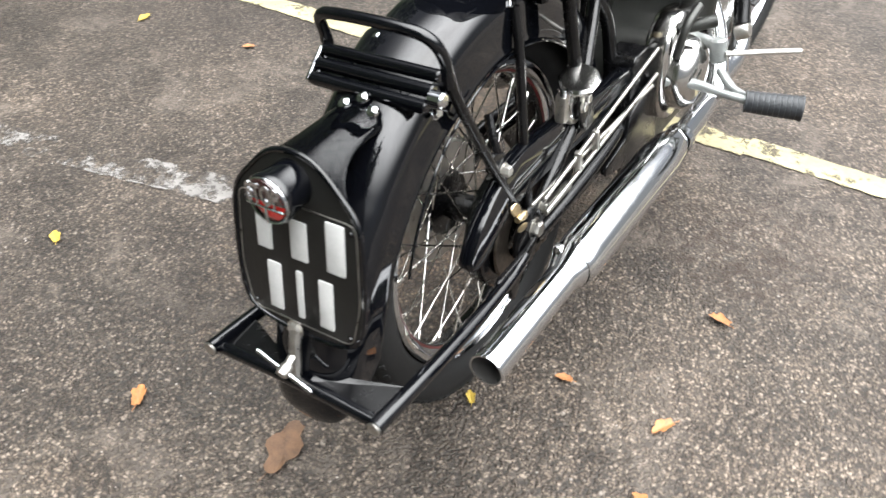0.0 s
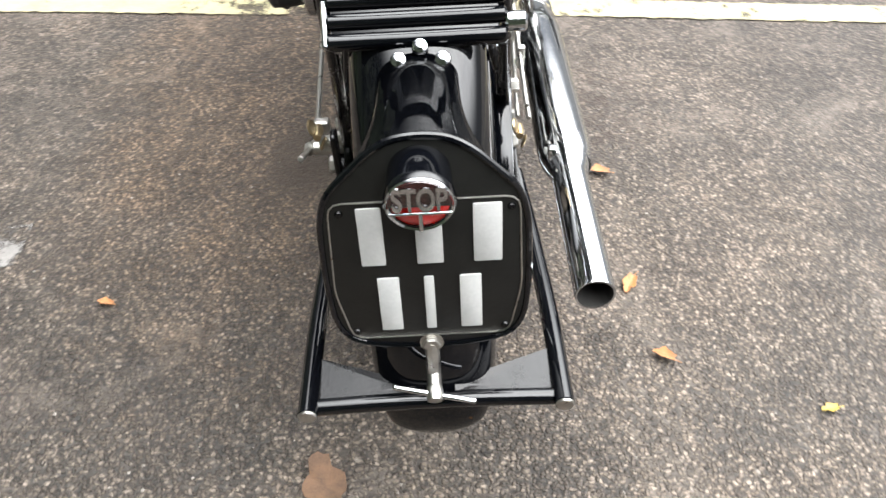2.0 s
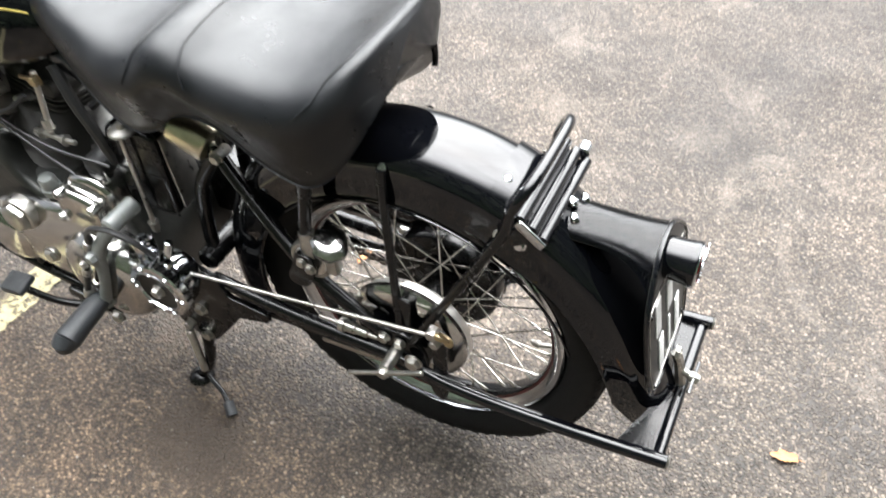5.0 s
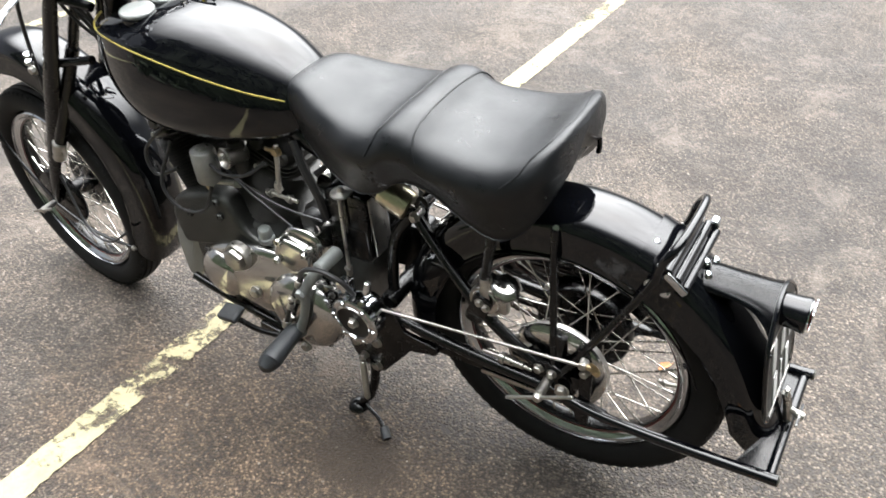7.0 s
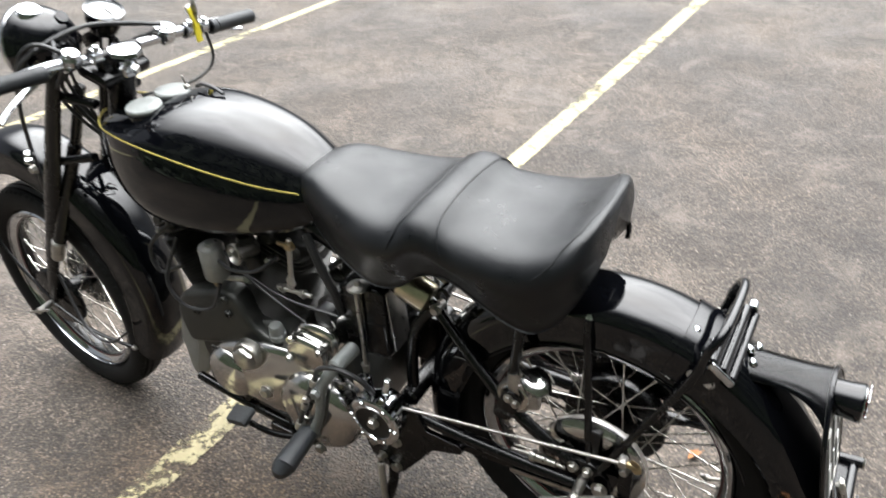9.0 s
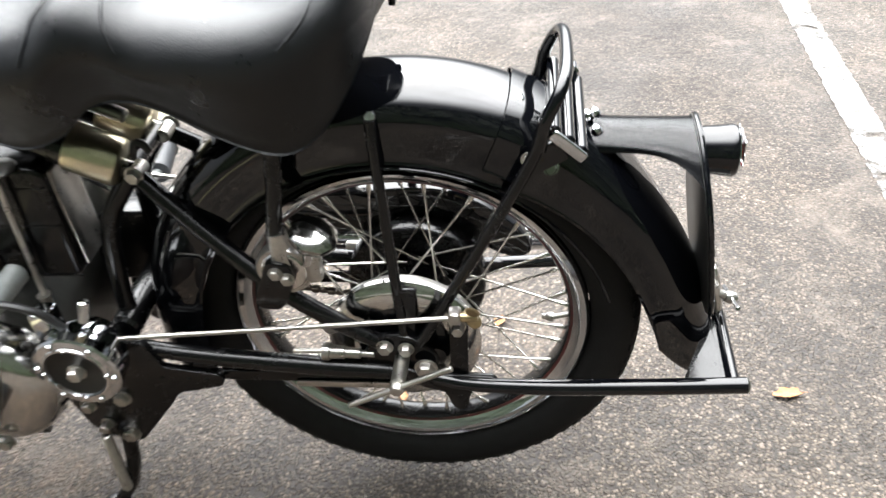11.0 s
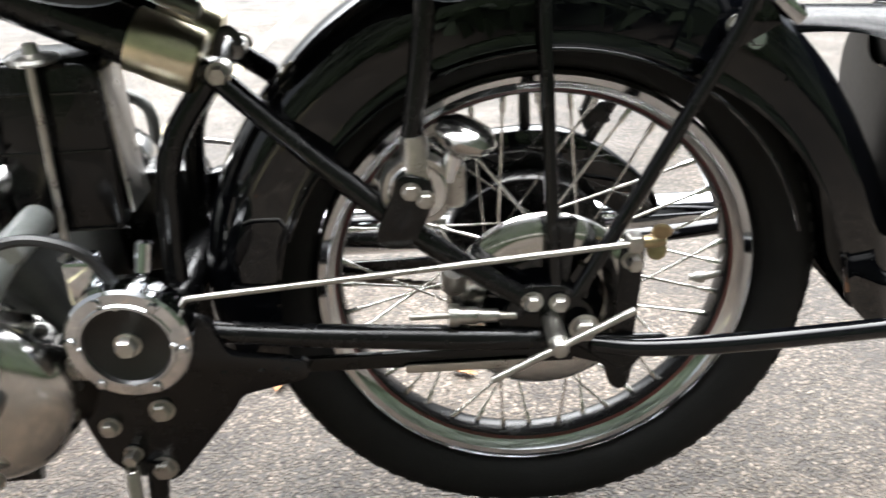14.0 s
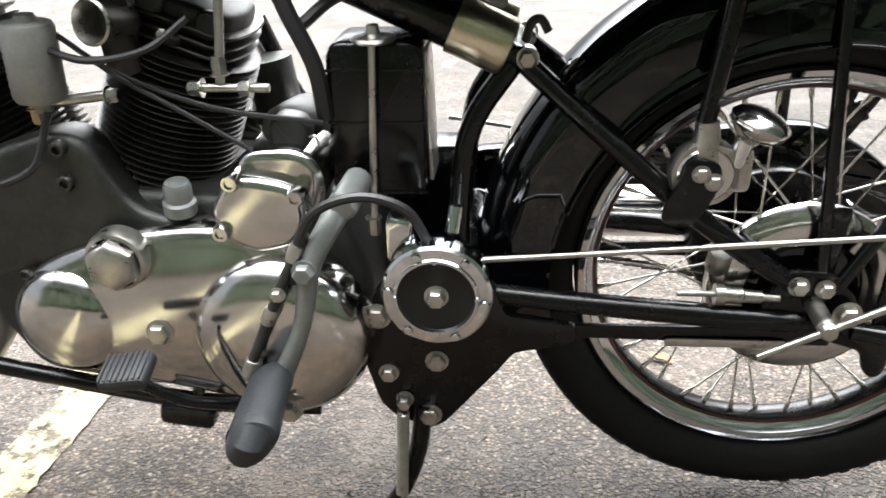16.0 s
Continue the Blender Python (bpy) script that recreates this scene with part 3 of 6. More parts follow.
# rear frame
frame_ob = empty("rear_frame", bike)
for s in (1, -1):
    part("stay", tube([(0.335, s * 0.052, 0.662), (0.27, s * 0.075, 0.606), (0.17, s * 0.105, 0.523), (0.09, s * 0.112, 0.460), (0.012, s * 0.112, 0.405)], [0.0125, 0.0125, 0.0125, 0.0125, 0.011], 14), M_SATIN, frame_ob)
    part("chainstay", tube([(0.38, s * 0.11, 0.396), (0.27, s * 0.118, 0.388), (0.12, s * 0.12, 0.376), (0.0, s * 0.118, 0.366)], [0.012, 0.013, 0.014, 0.012], 14), M_SATIN, frame_ob)
    part("dropout", slab([(0.055, 0.352), (0.055, 0.392), (0.030, 0.432), (-0.018, 0.432), (-0.050, 0.398), (-0.055, 0.352)], s * 0.108, s * 0.119, 0.012, 0.003), M_SATIN, frame_ob)
    part("down_tube", tube([(0.335, s * 0.045, 0.655), (0.385, s * 0.058, 0.58), (0.400, s * 0.066, 0.48), (0.400, s * 0.075, 0.40)], 0.013, 12), M_SATIN, frame_ob)
    part("fork_strip", slab([(0.40, 0.338), (0.40, 0.352), (-0.03, 0.356), (-0.03, 0.332)], s * 0.106, s * 0.114, 0.004, 0.0015), M_SATIN, frame_ob)
part("slot_strip", slab([(0.158, 0.330), (0.158, 0.341), (0.02, 0.341), (0.02, 0.330)], 0.115, 0.119, 0.005, 0.001), M_STEEL, frame_ob)
part("main_plate", slab([(0.515, 0.300), (0.500, 0.243), (0.480, 0.222), (0.438, 0.206), (0.420, 0.215), (0.350, 0.300), (0.335, 0.322), (0.275, 0.336), (0.262, 0.340), (0.262, 0.362), (0.345, 0.375), (0.36, 0.42), (0.46, 0.45), (0.50, 0.40)], 0.118, 0.130, 0.008, 0.002), M_SATIN, frame_ob, "black steel plate under the gearbox")
part("main_plate", slab([(0.515, 0.300), (0.500, 0.243), (0.438, 0.206), (0.350, 0.300), (0.335, 0.322), (0.262, 0.340), (0.262, 0.362), (0.345, 0.375), (0.36, 0.42), (0.46, 0.45), (0.50, 0.40)], -0.118, -0.130, 0.008, 0.002), M_SATIN, frame_ob)
for x, z, r in ((0.427, 0.309, 0.0115), (0.487, 0.290, 0.010), (0.439, 0.228, 0.0125), (0.496, 0.371, 0.0135)):
    part("bolt", bolt((x, 0.130, z), (0, 1, 0), r, 0.010), M_STEEL, frame_ob)
for x, z in ((0.352, 0.352), (0.312, 0.352), (0.285, 0.352)):
    part("rivet", lathe([(0, 0.002), (0.003, 0.0015), (0.0045, 0)], (x, 0.130, z), (0, 1, 0), 10), M_SATIN, frame_ob)
part("pivot", rod((0.40, -0.10, 0.42), (0.40, 0.10, 0.42), 0.022), M_SATIN, frame_ob)
part("cross_tube", rod((0.335, -0.06, 0.66), (0.335, 0.06, 0.66), 0.012), M_SATIN, frame_ob)

# spring boxes and damper under the saddle
springs = empty("spring_boxes", bike)
for s in (1, -1):
    y = s * 0.050
    a, b = Vector((0.62, y, 0.798)), Vector((0.334, y, 0.664))
    d = (b - a).normalized()
    L = (b - a).length
    part("spring_box", lathe([(0, 0), (0.026, 0), (0.0290, 0.004), (0.0290, L * 0.76), (0.0300, L * 0.761)], a, d, 32), M_SATIN, springs, "black spring box tube")
    part("spring_sleeve", lathe([(0.0300, L * 0.76), (0.0325, L * 0.762), (0.0325, L - 0.014), (0.030, L - 0.010), (0.024, L - 0.008), (0.0, L - 0.008)], a, d, 32), M_GOLD, springs, "bright yellowish plated spring sleeve")
    part("spring_eye", join(rod(b - d * 0.012, b + d * 0.012, 0.008), rod((0.322, y - 0.012, 0.660), (0.322, y + 0.022, 0.660), 0.010), bolt((0.322, y + s * 0.016, 0.660), (0, s, 0), 0.010, 0.010)), M_STEEL, springs)
part("damper", join(rod((0.60, 0, 0.835), (0.46, 0, 0.765), 0.020), rod((0.46, 0, 0.765), (0.345, 0, 0.708), 0.010)), M_STEEL, springs, "plated damper between the springs")
part("hook", tube([(0.325, 0.05, 0.675), (0.318, 0.05, 0.695), (0.308, 0.05, 0.698), (0.300, 0.05, 0.685)], 0.005, 8), M_CABLE, springs)

# rear mudguard: crowned section with deep side skirts
def guard(name, centre, crown, edge, half, a0, a1, taper0, taper1, steps=44, thick=0.0022, form=None):
    """A crowned sheet mudguard swept round a wheel; taper: how the skirts draw in at its two ends; form: crown, edge and half width by angle."""
    cx, cy, cz = centre
    rows = []
    for i in range(steps + 1):
        t = i / steps
        a = radians(a0 + (a1 - a0) * t)
        if form:
            crown, edge, half = form(a0 + (a1 - a0) * t)
        e = edge
        if t < taper0[0]:
            k = 1 - t / taper0[0]
            e = edge + (crown - 0.03 - edge) * taper0[1] * k**2
        if t > 1 - taper1[0]:
            k = 1 - (1 - t) / taper1[0]
            e = edge + (crown - 0.03 - edge) * taper1[1] * k**2
        sec = [(half, e - 0.0), (half + 0.001, e + 0.004)]
        shoulder = crown - min(0.048, (crown - e) * 0.62)
        for u in np.linspace(0, 1, 5).tolist():
            sec.append((half - 0.002 * u, (e + 0.006) + (shoulder - e - 0.006) * u))
        for u in np.linspace(0.05, 0.5, 19).tolist():
            ang = u * math.pi
            sec.append(((half - 0.002) * math.cos(ang) ** 0.75 if ang < 1.57 else 0.0, shoulder + (crown - shoulder) * math.sin(ang)))
        sec = sec + [(-y, r) for y, r in sec[-2::-1]]
        rows.append([(cx + r * math.cos(a), cy + y, cz + r * math.sin(a)) for y, r in sec])
    bm = rings(rows, closed=False)
    bmesh.ops.recalc_face_normals(bm, faces=bm.faces[:])
    bmesh.ops.solidify(bm, geom=bm.faces[:], thickness=thick)
    return bm


mud = empty("rear_mudguard", bike)


def blade_form(a):
    return float(np.interp(a, (-14, 45, 90, 118), (0.383, 0.384, 0.391, 0.396))), 0.293, 0.074


def tail_form(a):
    """The tail lifts away from the wheel towards a rounded tongue."""
    d = 180 - a
    crown = float(np.interp(d, (-12, -9, -1, 7, 17, 25, 34, 63), (0.440, 0.445, 0.432, 0.418, 0.407, 0.399, 0.396, 0.3965)))
    edge = float(np.interp(d, (-12, -8.5, -5, -2, 7, 15, 25, 36, 47, 63), (0.430, 0.398, 0.370, 0.353, 0.339, 0.330, 0.322, 0.314, 0.306, 0.2945)))
    half = float(np.interp(d, (-12, -11.2, -10, -7.5, -2, 8, 63), (0.030, 0.046, 0.058, 0.067, 0.072, 0.0745, 0.0755)))
    return crown, edge, half


part("blade", guard("blade", (0, 0, Z), 0.398, 0.291, 0.074, -14, 118, (0.05, 0.3), (0.0001, 0), 52, form=blade_form), M_BLACK, mud, "deep glossy black mudguard")
part("tail", guard("tail", (0, 0, Z), 0.396, 0.293, 0.0755, 117, 192, (0.0001, 0), (0.0001, 0), 60, form=tail_form), M_BLACK, mud, "hinged black mudguard tail")
for y in (0.077, -0.077):
    part("bead", tube([(0.292 * math.cos(radians(a)), y, Z + 0.292 * math.sin(radians(a))) for a in range(20, 172, 8)], 0.0022, 8, 2), M_BLACK, mud)
part("hinge_strap", guard("strap", (0, 0, Z), 0.4005, 0.31, 0.078, 113, 121, (0.0001, 0), (0.0001, 0), 6), M_BLACK, mud)
for at in ((-0.252, 0.018, 0.679), (-0.243, -0.004, 0.688), (-0.252, -0.026, 0.678)):
    n = Vector((at[0], 0, at[2] - Z)).normalized()
    at = n * 0.4015 + Vector((0, at[1], Z))
    part("bolt", lathe([(0, 0.006), (0.004, 0.0055), (0.0074, 0.0035), (0.0085, 0)], at, n, 20), M_CHROME, mud, "bright plated dome bolt")
for s in (1, -1):
    part("bolt", bolt((-0.203, s * 0.078, 0.673), (0, s, 0.25), 0.008, 0.008), M_CHROME, mud)
    part("bolt", bolt((0.006, s * 0.066, 0.737), (0, s, 0.6), 0.008, 0.008), M_CHROME, mud)
    part("strut", tube([(0.006, s * 0.075, 0.738), (0.004, s * 0.085, 0.672), (-0.002, s * 0.098, 0.54), (-0.008, s * 0.112, 0.418)], 0.0075, 10, 5), M_SATIN, mud)
    part("strut", tube([(-0.196, s * 0.092, 0.742), (-0.180, s * 0.094, 0.69), (-0.11, s * 0.102, 0.56), (-0.028, s * 0.114, 0.415)], 0.008, 10, 5), M_SATIN, mud)

# lifting handle and cross bracket on the mudguard
rack = empty("lifting_handle", bike, label="black lifting handle and ribbed cross bracket on the mudguard")
part("hoop", tube([(-0.19, 0.092, 0.705), (-0.197, 0.092, 0.742), (-0.212, 0.082, 0.772), (-0.220, 0.045, 0.783), (-0.220, -0.045, 0.783), (-0.212, -0.082, 0.772), (-0.197, -0.092, 0.742), (-0.19, -0.092, 0.705)], 0.008, 12), M_BLACK, rack, "black tubular hoop")
for k, (x, z) in enumerate(((-0.206, 0.725), (-0.222, 0.712), (-0.237, 0.698))):
    part("cross_bar", rod((x, 0.088, z), (x, -0.092, z), 0.0085), M_BLACK, rack)
part("cross_plate", block((0.048, 0.17, 0.006), pose(-0.2235, 0, 0.7055, 0, -42, 0), 0.002), M_BLACK, rack)
for s in (1, -1):
    part("end_cap", block((0.050, 0.006, 0.014), pose(-0.2225, 0.0905, 0.7085, 0, -42, 0), 0.002) if s > 0 else rod((-0.230, -0.090, 0.708), (-0.230, -0.112, 0.708), 0.0105), M_CHROME, rack, "bright plated end cap")
    part("bracket", block((0.05, 0.006, 0.03), pose(-0.195, s * 0.084, 0.69, 0, 30, 0), 0.002), M_BLACK, rack)
    part("bolt", bolt((-0.178, s * 0.088, 0.690), (0, s, 0), 0.008, 0.007), M_STEEL, rack)
part("bolt", lathe([(0, 0.007), (0.004, 0.0065), (0.0075, 0.004), (0.0085, 0)], (-0.166, 0.030, 0.736), (-0.4, 0.2, 0.9), 18), M_CHROME, rack)

# number plate with its hood and the tail lamp
def plate_x(z):
    return -0.392 - (0.577 - z) * 0.125


plate = empty("number_plate", bike, label="black rear plate with two rows of plain silver bars")
half_outline = [(0.0, 0.686), (0.026, 0.683), (0.048, 0.670), (0.068, 0.650), (0.090, 0.628), (0.100, 0.598), (0.102, 0.53), (0.099, 0.470), (0.084, 0.444), (0.05, 0.435), (0.0, 0.432)]
outline = [(y, z) for y, z in half_outline] + [(-y, z) for y, z in half_outline[-2:0:-1]]


def on_plate(bm):
    """Leans a flat plate (built at x = 0) to the plate's slope."""
    for v in bm.verts:
        v.co.x += plate_x(v.co.z)
    return bm


part("panel", on_plate(slab(outline, 0.003, -0.003, 0.022, 0.0015, plane="yz")), M_PLATE, plate)
pts = [Vector(p) for p in rounded(outline, 0.022)]
part("border", on_plate(tube([(-0.002, p.x, p.y) for p in pts] + [(-0.002, pts[0].x, pts[0].y)], 0.0036, 8, 1)), M_BLACK, plate, "rolled black edge")
inner = [(0.090, 0.618), (-0.092, 0.618), (-0.095, 0.51), (-0.082, 0.447), (0.082, 0.447), (0.095, 0.51)]
ip = [Vector(p) for p in rounded(inner, 0.014)]
part("inner_line", on_plate(tube([(-0.0036, p.x, p.y) for p in ip] + [(-0.0036, ip[0].x, ip[0].y)], 0.0009, 6, 1)), M_STEEL, plate)
for y, w, z0, z1 in ((0.0520, 0.024, 0.544, 0.612), (-0.0040, 0.026, 0.544, 0.598), (-0.0610, 0.028, 0.544, 0.612), (0.0400, 0.022, 0.458, 0.527), (-0.0010, 0.010, 0.458, 0.527), (-0.0430, 0.022, 0.458, 0.527)):
    part("silver_bar", on_plate(slab([(y - w / 2, z0), (y + w / 2, z0), (y + w / 2, z1), (y - w / 2, z1)], -0.0030, -0.0052, 0.002, 0.0006, plane="yz")), M_SILVER, plate)
for y, z in ((0.080, 0.606), (-0.084, 0.606), (0.078, 0.456), (-0.078, 0.456)):
    part("screw", on_plate(lathe([(0, 0.0058), (0.003, 0.0052), (0.0042, 0.003), (0.0042, 0.0)], (0, y, z), (-1, 0, 0), 14)), M_SATIN, plate)
# hood: sheet metal swept from the mudguard to the upper edge of the plate
rows = []
top = [p for p in rounded([(y, z) for y, z in half_outline[:6]][::-1] + [(-y, z) for y, z in half_outline[1:6]], 0.02) if p.y > 0.632]
for k in range(13):
    t = k / 12
    row = []
    for j, p in enumerate(top):
        u = -1 + 2 * j / (len(top) - 1)
        sy, sz = -0.041 * math.sin(u * math.pi / 2), 0.668 + 0.021 * math.cos(u * math.pi / 2)
        flare = t**4.5
        y = sy + (p.x - sy) * flare
        z = sz + (p.y - 0.002 - sz) * (flare * abs(u) ** 1.5 + t * (1 - abs(u) ** 1.5))
        row.append((-0.246 + (plate_x(p.y) + 0.246) * t, y, z))
    rows.append(row)
bm = rings(rows, closed=False)
bmesh.ops.solidify(bm, geom=bm.faces[:], thickness=0.002)
part("hood", bm, M_BLACK, plate, "glossy black sheet hood")

lamp = empty("tail_lamp", bike)
LX, LZ = -0.374, 0.647
part("housing", lathe([(0.026, 0), (0.0295, 0.004), (0.0305, 0.030), (0.0322, 0.044), (0.0334, 0.050), (0.0318, 0.054), (0.026, 0.055)], (LX, 0.001, LZ), (-1, 0, -0.03), 40), M_BLACK, lamp, "black cylindrical lamp housing")
part("bezel", lathe([(0.0290, 0.0520), (0.0314, 0.0535), (0.0312, 0.0550), (0.0300, 0.0562), (0.0280, 0.0550)], (LX, 0.001, LZ), (-1, 0, -0.03), 48), M_CHROME, lamp, "chrome lamp bezel")
part("lens", lathe([(0.0298, 0.050), (0.026, 0.0545), (0.016, 0.0575), (0.0, 0.0585)], (LX, 0.001, LZ), (-1, 0, -0.03), 40), M_LENS, lamp, "red glass lens")
fan = [(0.0288 * math.cos(a), 0.0288 * math.sin(a)) for a in np.linspace(0.02, math.pi - 0.02, 25).tolist()]
part("mask", slab([(0.001 + y, LZ + z) for y, z in fan], LX - 0.0575, LX - 0.0600, 0, 0.0004, plane="yz"), M_MASK, lamp, "dark red upper half of the lamp")
part("bar", block((0.003, 0.056, 0.0030), pose(LX - 0.0595, 0.001, LZ - 0.007), 0.001), M_CHROME, lamp)
part("divider", block((0.003, 0.004, 0.022), pose(LX - 0.0590, 0.001, LZ - 0.018), 0.001), M_CHROME, lamp)
txt = bpy.data.curves.new("lettering", "FONT")
txt.body, txt.size, txt.extrude, txt.align_x = "STOP", 0.0205, 0.0008, "CENTER"
txt.offset = 0.0006
tmp = new("lettering_tmp", txt)
me = bpy.data.meshes.new_from_object(tmp.evaluated_get(bpy.context.evaluated_depsgraph_get()))
bpy.data.objects.remove(tmp)
me.materials.append(M_CHROME)
ob = new("lettering", me)
ob.parent = lamp
ob.matrix_basis = Matrix(((0, 0, -1, LX - 0.0606), (-1, 0, 0, 0.001), (0, 1.75, 0, LZ - 0.0025), (0, 0, 0, 1)))
ob["label"] = "chrome lettering STOP"

# rear stand, folded up and held to the plate by a screw with a cross handle
stand = empty("rear_stand", bike, label="folded black rear stand of two tubes and a cross bar")
for s in (1, -1):
    y = s * 0.140
    part("leg", tube([(-0.045, s * 0.126, 0.362), (-0.10, s * 0.131, 0.356), (-0.20, s * 0.136, 0.358), (-0.33, y, 0.367), (-0.457, y, 0.374)], [0.0095, 0.0105, 0.0112, 0.0112, 0.0112], 14), M_BLACK, stand)
    part("leg_plate", slab([(0.0, 0.385), (-0.03, 0.372), (-0.13, 0.368), (-0.135, 0.350), (-0.105, 0.345), (-0.092, 0.330), (-0.090, 0.305), (-0.078, 0.298), (-0.066, 0.308), (-0.060, 0.335), (-0.02, 0.348)], s * 0.120, s * 0.130, 0.010, 0.003), M_SATIN, stand)
    part("foot", lathe([(0, 0), (0.009, 0.0005), (0.0105, 0.002), (0.009, 0.004), (0, 0.005)], (-0.456, y, 0.374), (-1, 0, 0.02), 16), M_STEEL, stand, "worn bare metal tube end")
    bm = rings([[(-0.375, y, 0.369), (-0.437, y, 0.366), (-0.437, s * 0.022, 0.374), (-0.425, s * 0.022, 0.379)], [(-0.375, y, 0.372), (-0.437, y, 0.369), (-0.437, s * 0.022, 0.377), (-0.425, s * 0.022, 0.382)]])
    part("gusset", bm, M_SATIN, stand, "black triangular sheet gusset")
part("cross_bar", tube([(-0.442, 0.140, 0.367), (-0.442, 0.05, 0.371), (-0.442, -0.05, 0.371), (-0.442, -0.140, 0.367)], 0.0095, 12), M_BLACK, stand)
part("strap", tube([(-0.424, 0, 0.450), (-0.430, 0, 0.430), (-0.435, 0, 0.405), (-0.439, 0, 0.380)], 0.0085, 8, 4, flat=0.9), M_STEEL, stand, "worn bare metal strap")
part("screw", join(bolt((-0.424, 0, 0.450), (-1, 0, 0.1), 0.010, 0.007), rod((-0.43, 0, 0.415), (-0.455, 0, 0.403), 0.0065), lathe([(0, -0.010), (0.008, -0.008), (0.0095, 0), (0.008, 0.008), (0, 0.010)], (-0.456, 0, 0.4025), (-1, 0, -0.3), 16)), M_STEEL, stand)
part("cross_handle", rod((-0.457, 0.043, 0.419), (-0.457, -0.043, 0.386), 0.0032), M_CHROME, stand, "bright cross handle")

# friction damper at the saddle stay, both sides
for s in (1, -1):
    fd = empty("friction_damper", bike)
    y = s * 0.112
    part("stay", tube([(0.112, s * 0.100, 0.775), (0.122, s * 0.104, 0.70), (0.138, y, 0.600)], 0.0105, 12), M_SATIN, fd, "black saddle stay")
    part("body", join(lathe([(0, -0.012), (0.034, -0.012), (0.0375, -0.008), (0.0375, 0.006), (0.035, 0.010), (0, 0.010)], (0.134, y, 0.548), (0, s, 0), 32), tube([(0.134, y, 0.56), (0.136, y, 0.605)], [0.017, 0.0125], 14, 3), block((0.036, 0.02, 0.05), pose(0.104, y, 0.552), 0.006)), M_STEEL, fd, "cast alloy friction damper")
    part("disc", lathe([(0, 0.012), (0.028, 0.012), (0.030, 0.010), (0.030, 0.0)], (0.134, y, 0.548), (0, s, 0), 32), M_ALLOY, fd)
    part("link", slab([(0.154, 0.572), (0.122, 0.566), (0.117, 0.545), (0.132, 0.510), (0.146, 0.490), (0.176, 0.494), (0.178, 0.512), (0.161, 0.545)], y + s * 0.013, y + s * 0.021, 0.012, 0.002), M_SATIN, fd)
    for bx, bz in ((0.141, 0.554), (0.127, 0.545)):
        part("bolt", bolt((bx, y + s * 0.021, bz), (0, s, 0), 0.0078, 0.007), M_STEEL, fd)
    part("knob_stem", rod((0.103, y, 0.555), (0.095, y + s * 0.004, 0.590), 0.0105), M_CHROME, fd)
    knob = [(0, -0.016), (0.013, -0.014), (0.024, -0.006), (0.031, 0.001), (0.0320, 0.010), (0.028, 0.0155), (0.018, 0.0195), (0.0, 0.022)] if s > 0 else [(0.010, -0.050), (0.014, -0.030), (0.026, -0.008), (0.033, 0.002), (0.034, 0.007), (0.030, 0.011), (0.0, 0.014)]
    part("knob", lathe(knob, (0.088, y + 0.008, 0.598) if s > 0 else (0.118, -0.128, 0.590), (-0.38, s * 0.12, 1), 8), M_ALLOY, fd, "faceted chrome damper knob")

# chain, sprocket and guard on the far side
chainset = empty("final_drive", bike)
part("sprocket", lathe([(0.05, -0.094), (0.088, -0.094), (0.090, -0.097), (0.088, -0.100), (0.05, -0.100)], (0, 0, Z), seg=46), M_CHAIN, chainset)
for z0, z1 in ((0.468, 0.478), (0.296, 0.372)):
    links = bmesh.new()
    for i in range(34):
        t = i / 33
        x, z = 0.0 + 0.42 * t, z0 + (z1 - z0) * t
        join(links, block((0.0135, 0.008 if i % 2 else 0.012, 0.009), pose(x, -0.097, z), 0.002))
    part("chain_run", links, M_CHAIN, chainset, "oily drive chain")
guardpts = [(0.40, 0.500), (0.25, 0.512), (0.105, 0.527), (0.0, 0.536), (-0.05, 0.533), (-0.102, 0.506), (-0.148, 0.470), (-0.174, 0.437), (-0.179, 0.412), (-0.155, 0.402), (-0.127, 0.409), (-0.085, 0.440), (0.0, 0.455), (0.40, 0.440)]
part("chain_guard", slab(guardpts, -0.086, -0.112, 0.02, 0.006), M_BLACK, chainset, "black rounded chain guard")
part("bolt", bolt((-0.085, -0.110, 0.536), (0, -1, 0), 0.009, 0.012), M_STEEL, chainset)
part("guard_bracket", join(block((0.034, 0.012, 0.030), pose(-0.088, -0.098, 0.546, 0, 20, 0), 0.003), tube([(-0.075, -0.098, 0.548), (-0.082, -0.092, 0.578), (-0.075, -0.080, 0.612)], 0.007, 8)), M_SATIN, chainset)

# exhaust
exhaust = empty("exhaust", bike)
E1, E2 = Vector((-0.292, -0.201, 0.362)), Vector((0.42, -0.202, 0.362))
part("silencer", lathe([(0.0228, 0.0), (0.0252, 0.0), (0.0258, 0.003), (0.0258, 0.225), (0.0290, 0.240), (0.0375, 0.265), (0.0400, 0.295), (0.0400, 0.61), (0.036, 0.665), (0.0265, 0.70), (0.0255, 0.73)], E1, E2 - E1, 48), M_CHROME, exhaust, "long chromed silencer")
part("bore", lathe([(0.0230, 0.0005), (0.0230, 0.20), (0.0, 0.20)], E1, E2 - E1, 32), M_PIPE, exhaust)
part("clamp", join(lathe([(0.0275, -0.006), (0.0300, -0.005), (0.0300, 0.005), (0.0275, 0.006)], (-0.034, -0.208, 0.362), (1, 0, 0), 40), block((0.014, 0.012, 0.022), pose(-0.034, -0.178, 0.385), 0.002)), M_CHROME, exhaust)
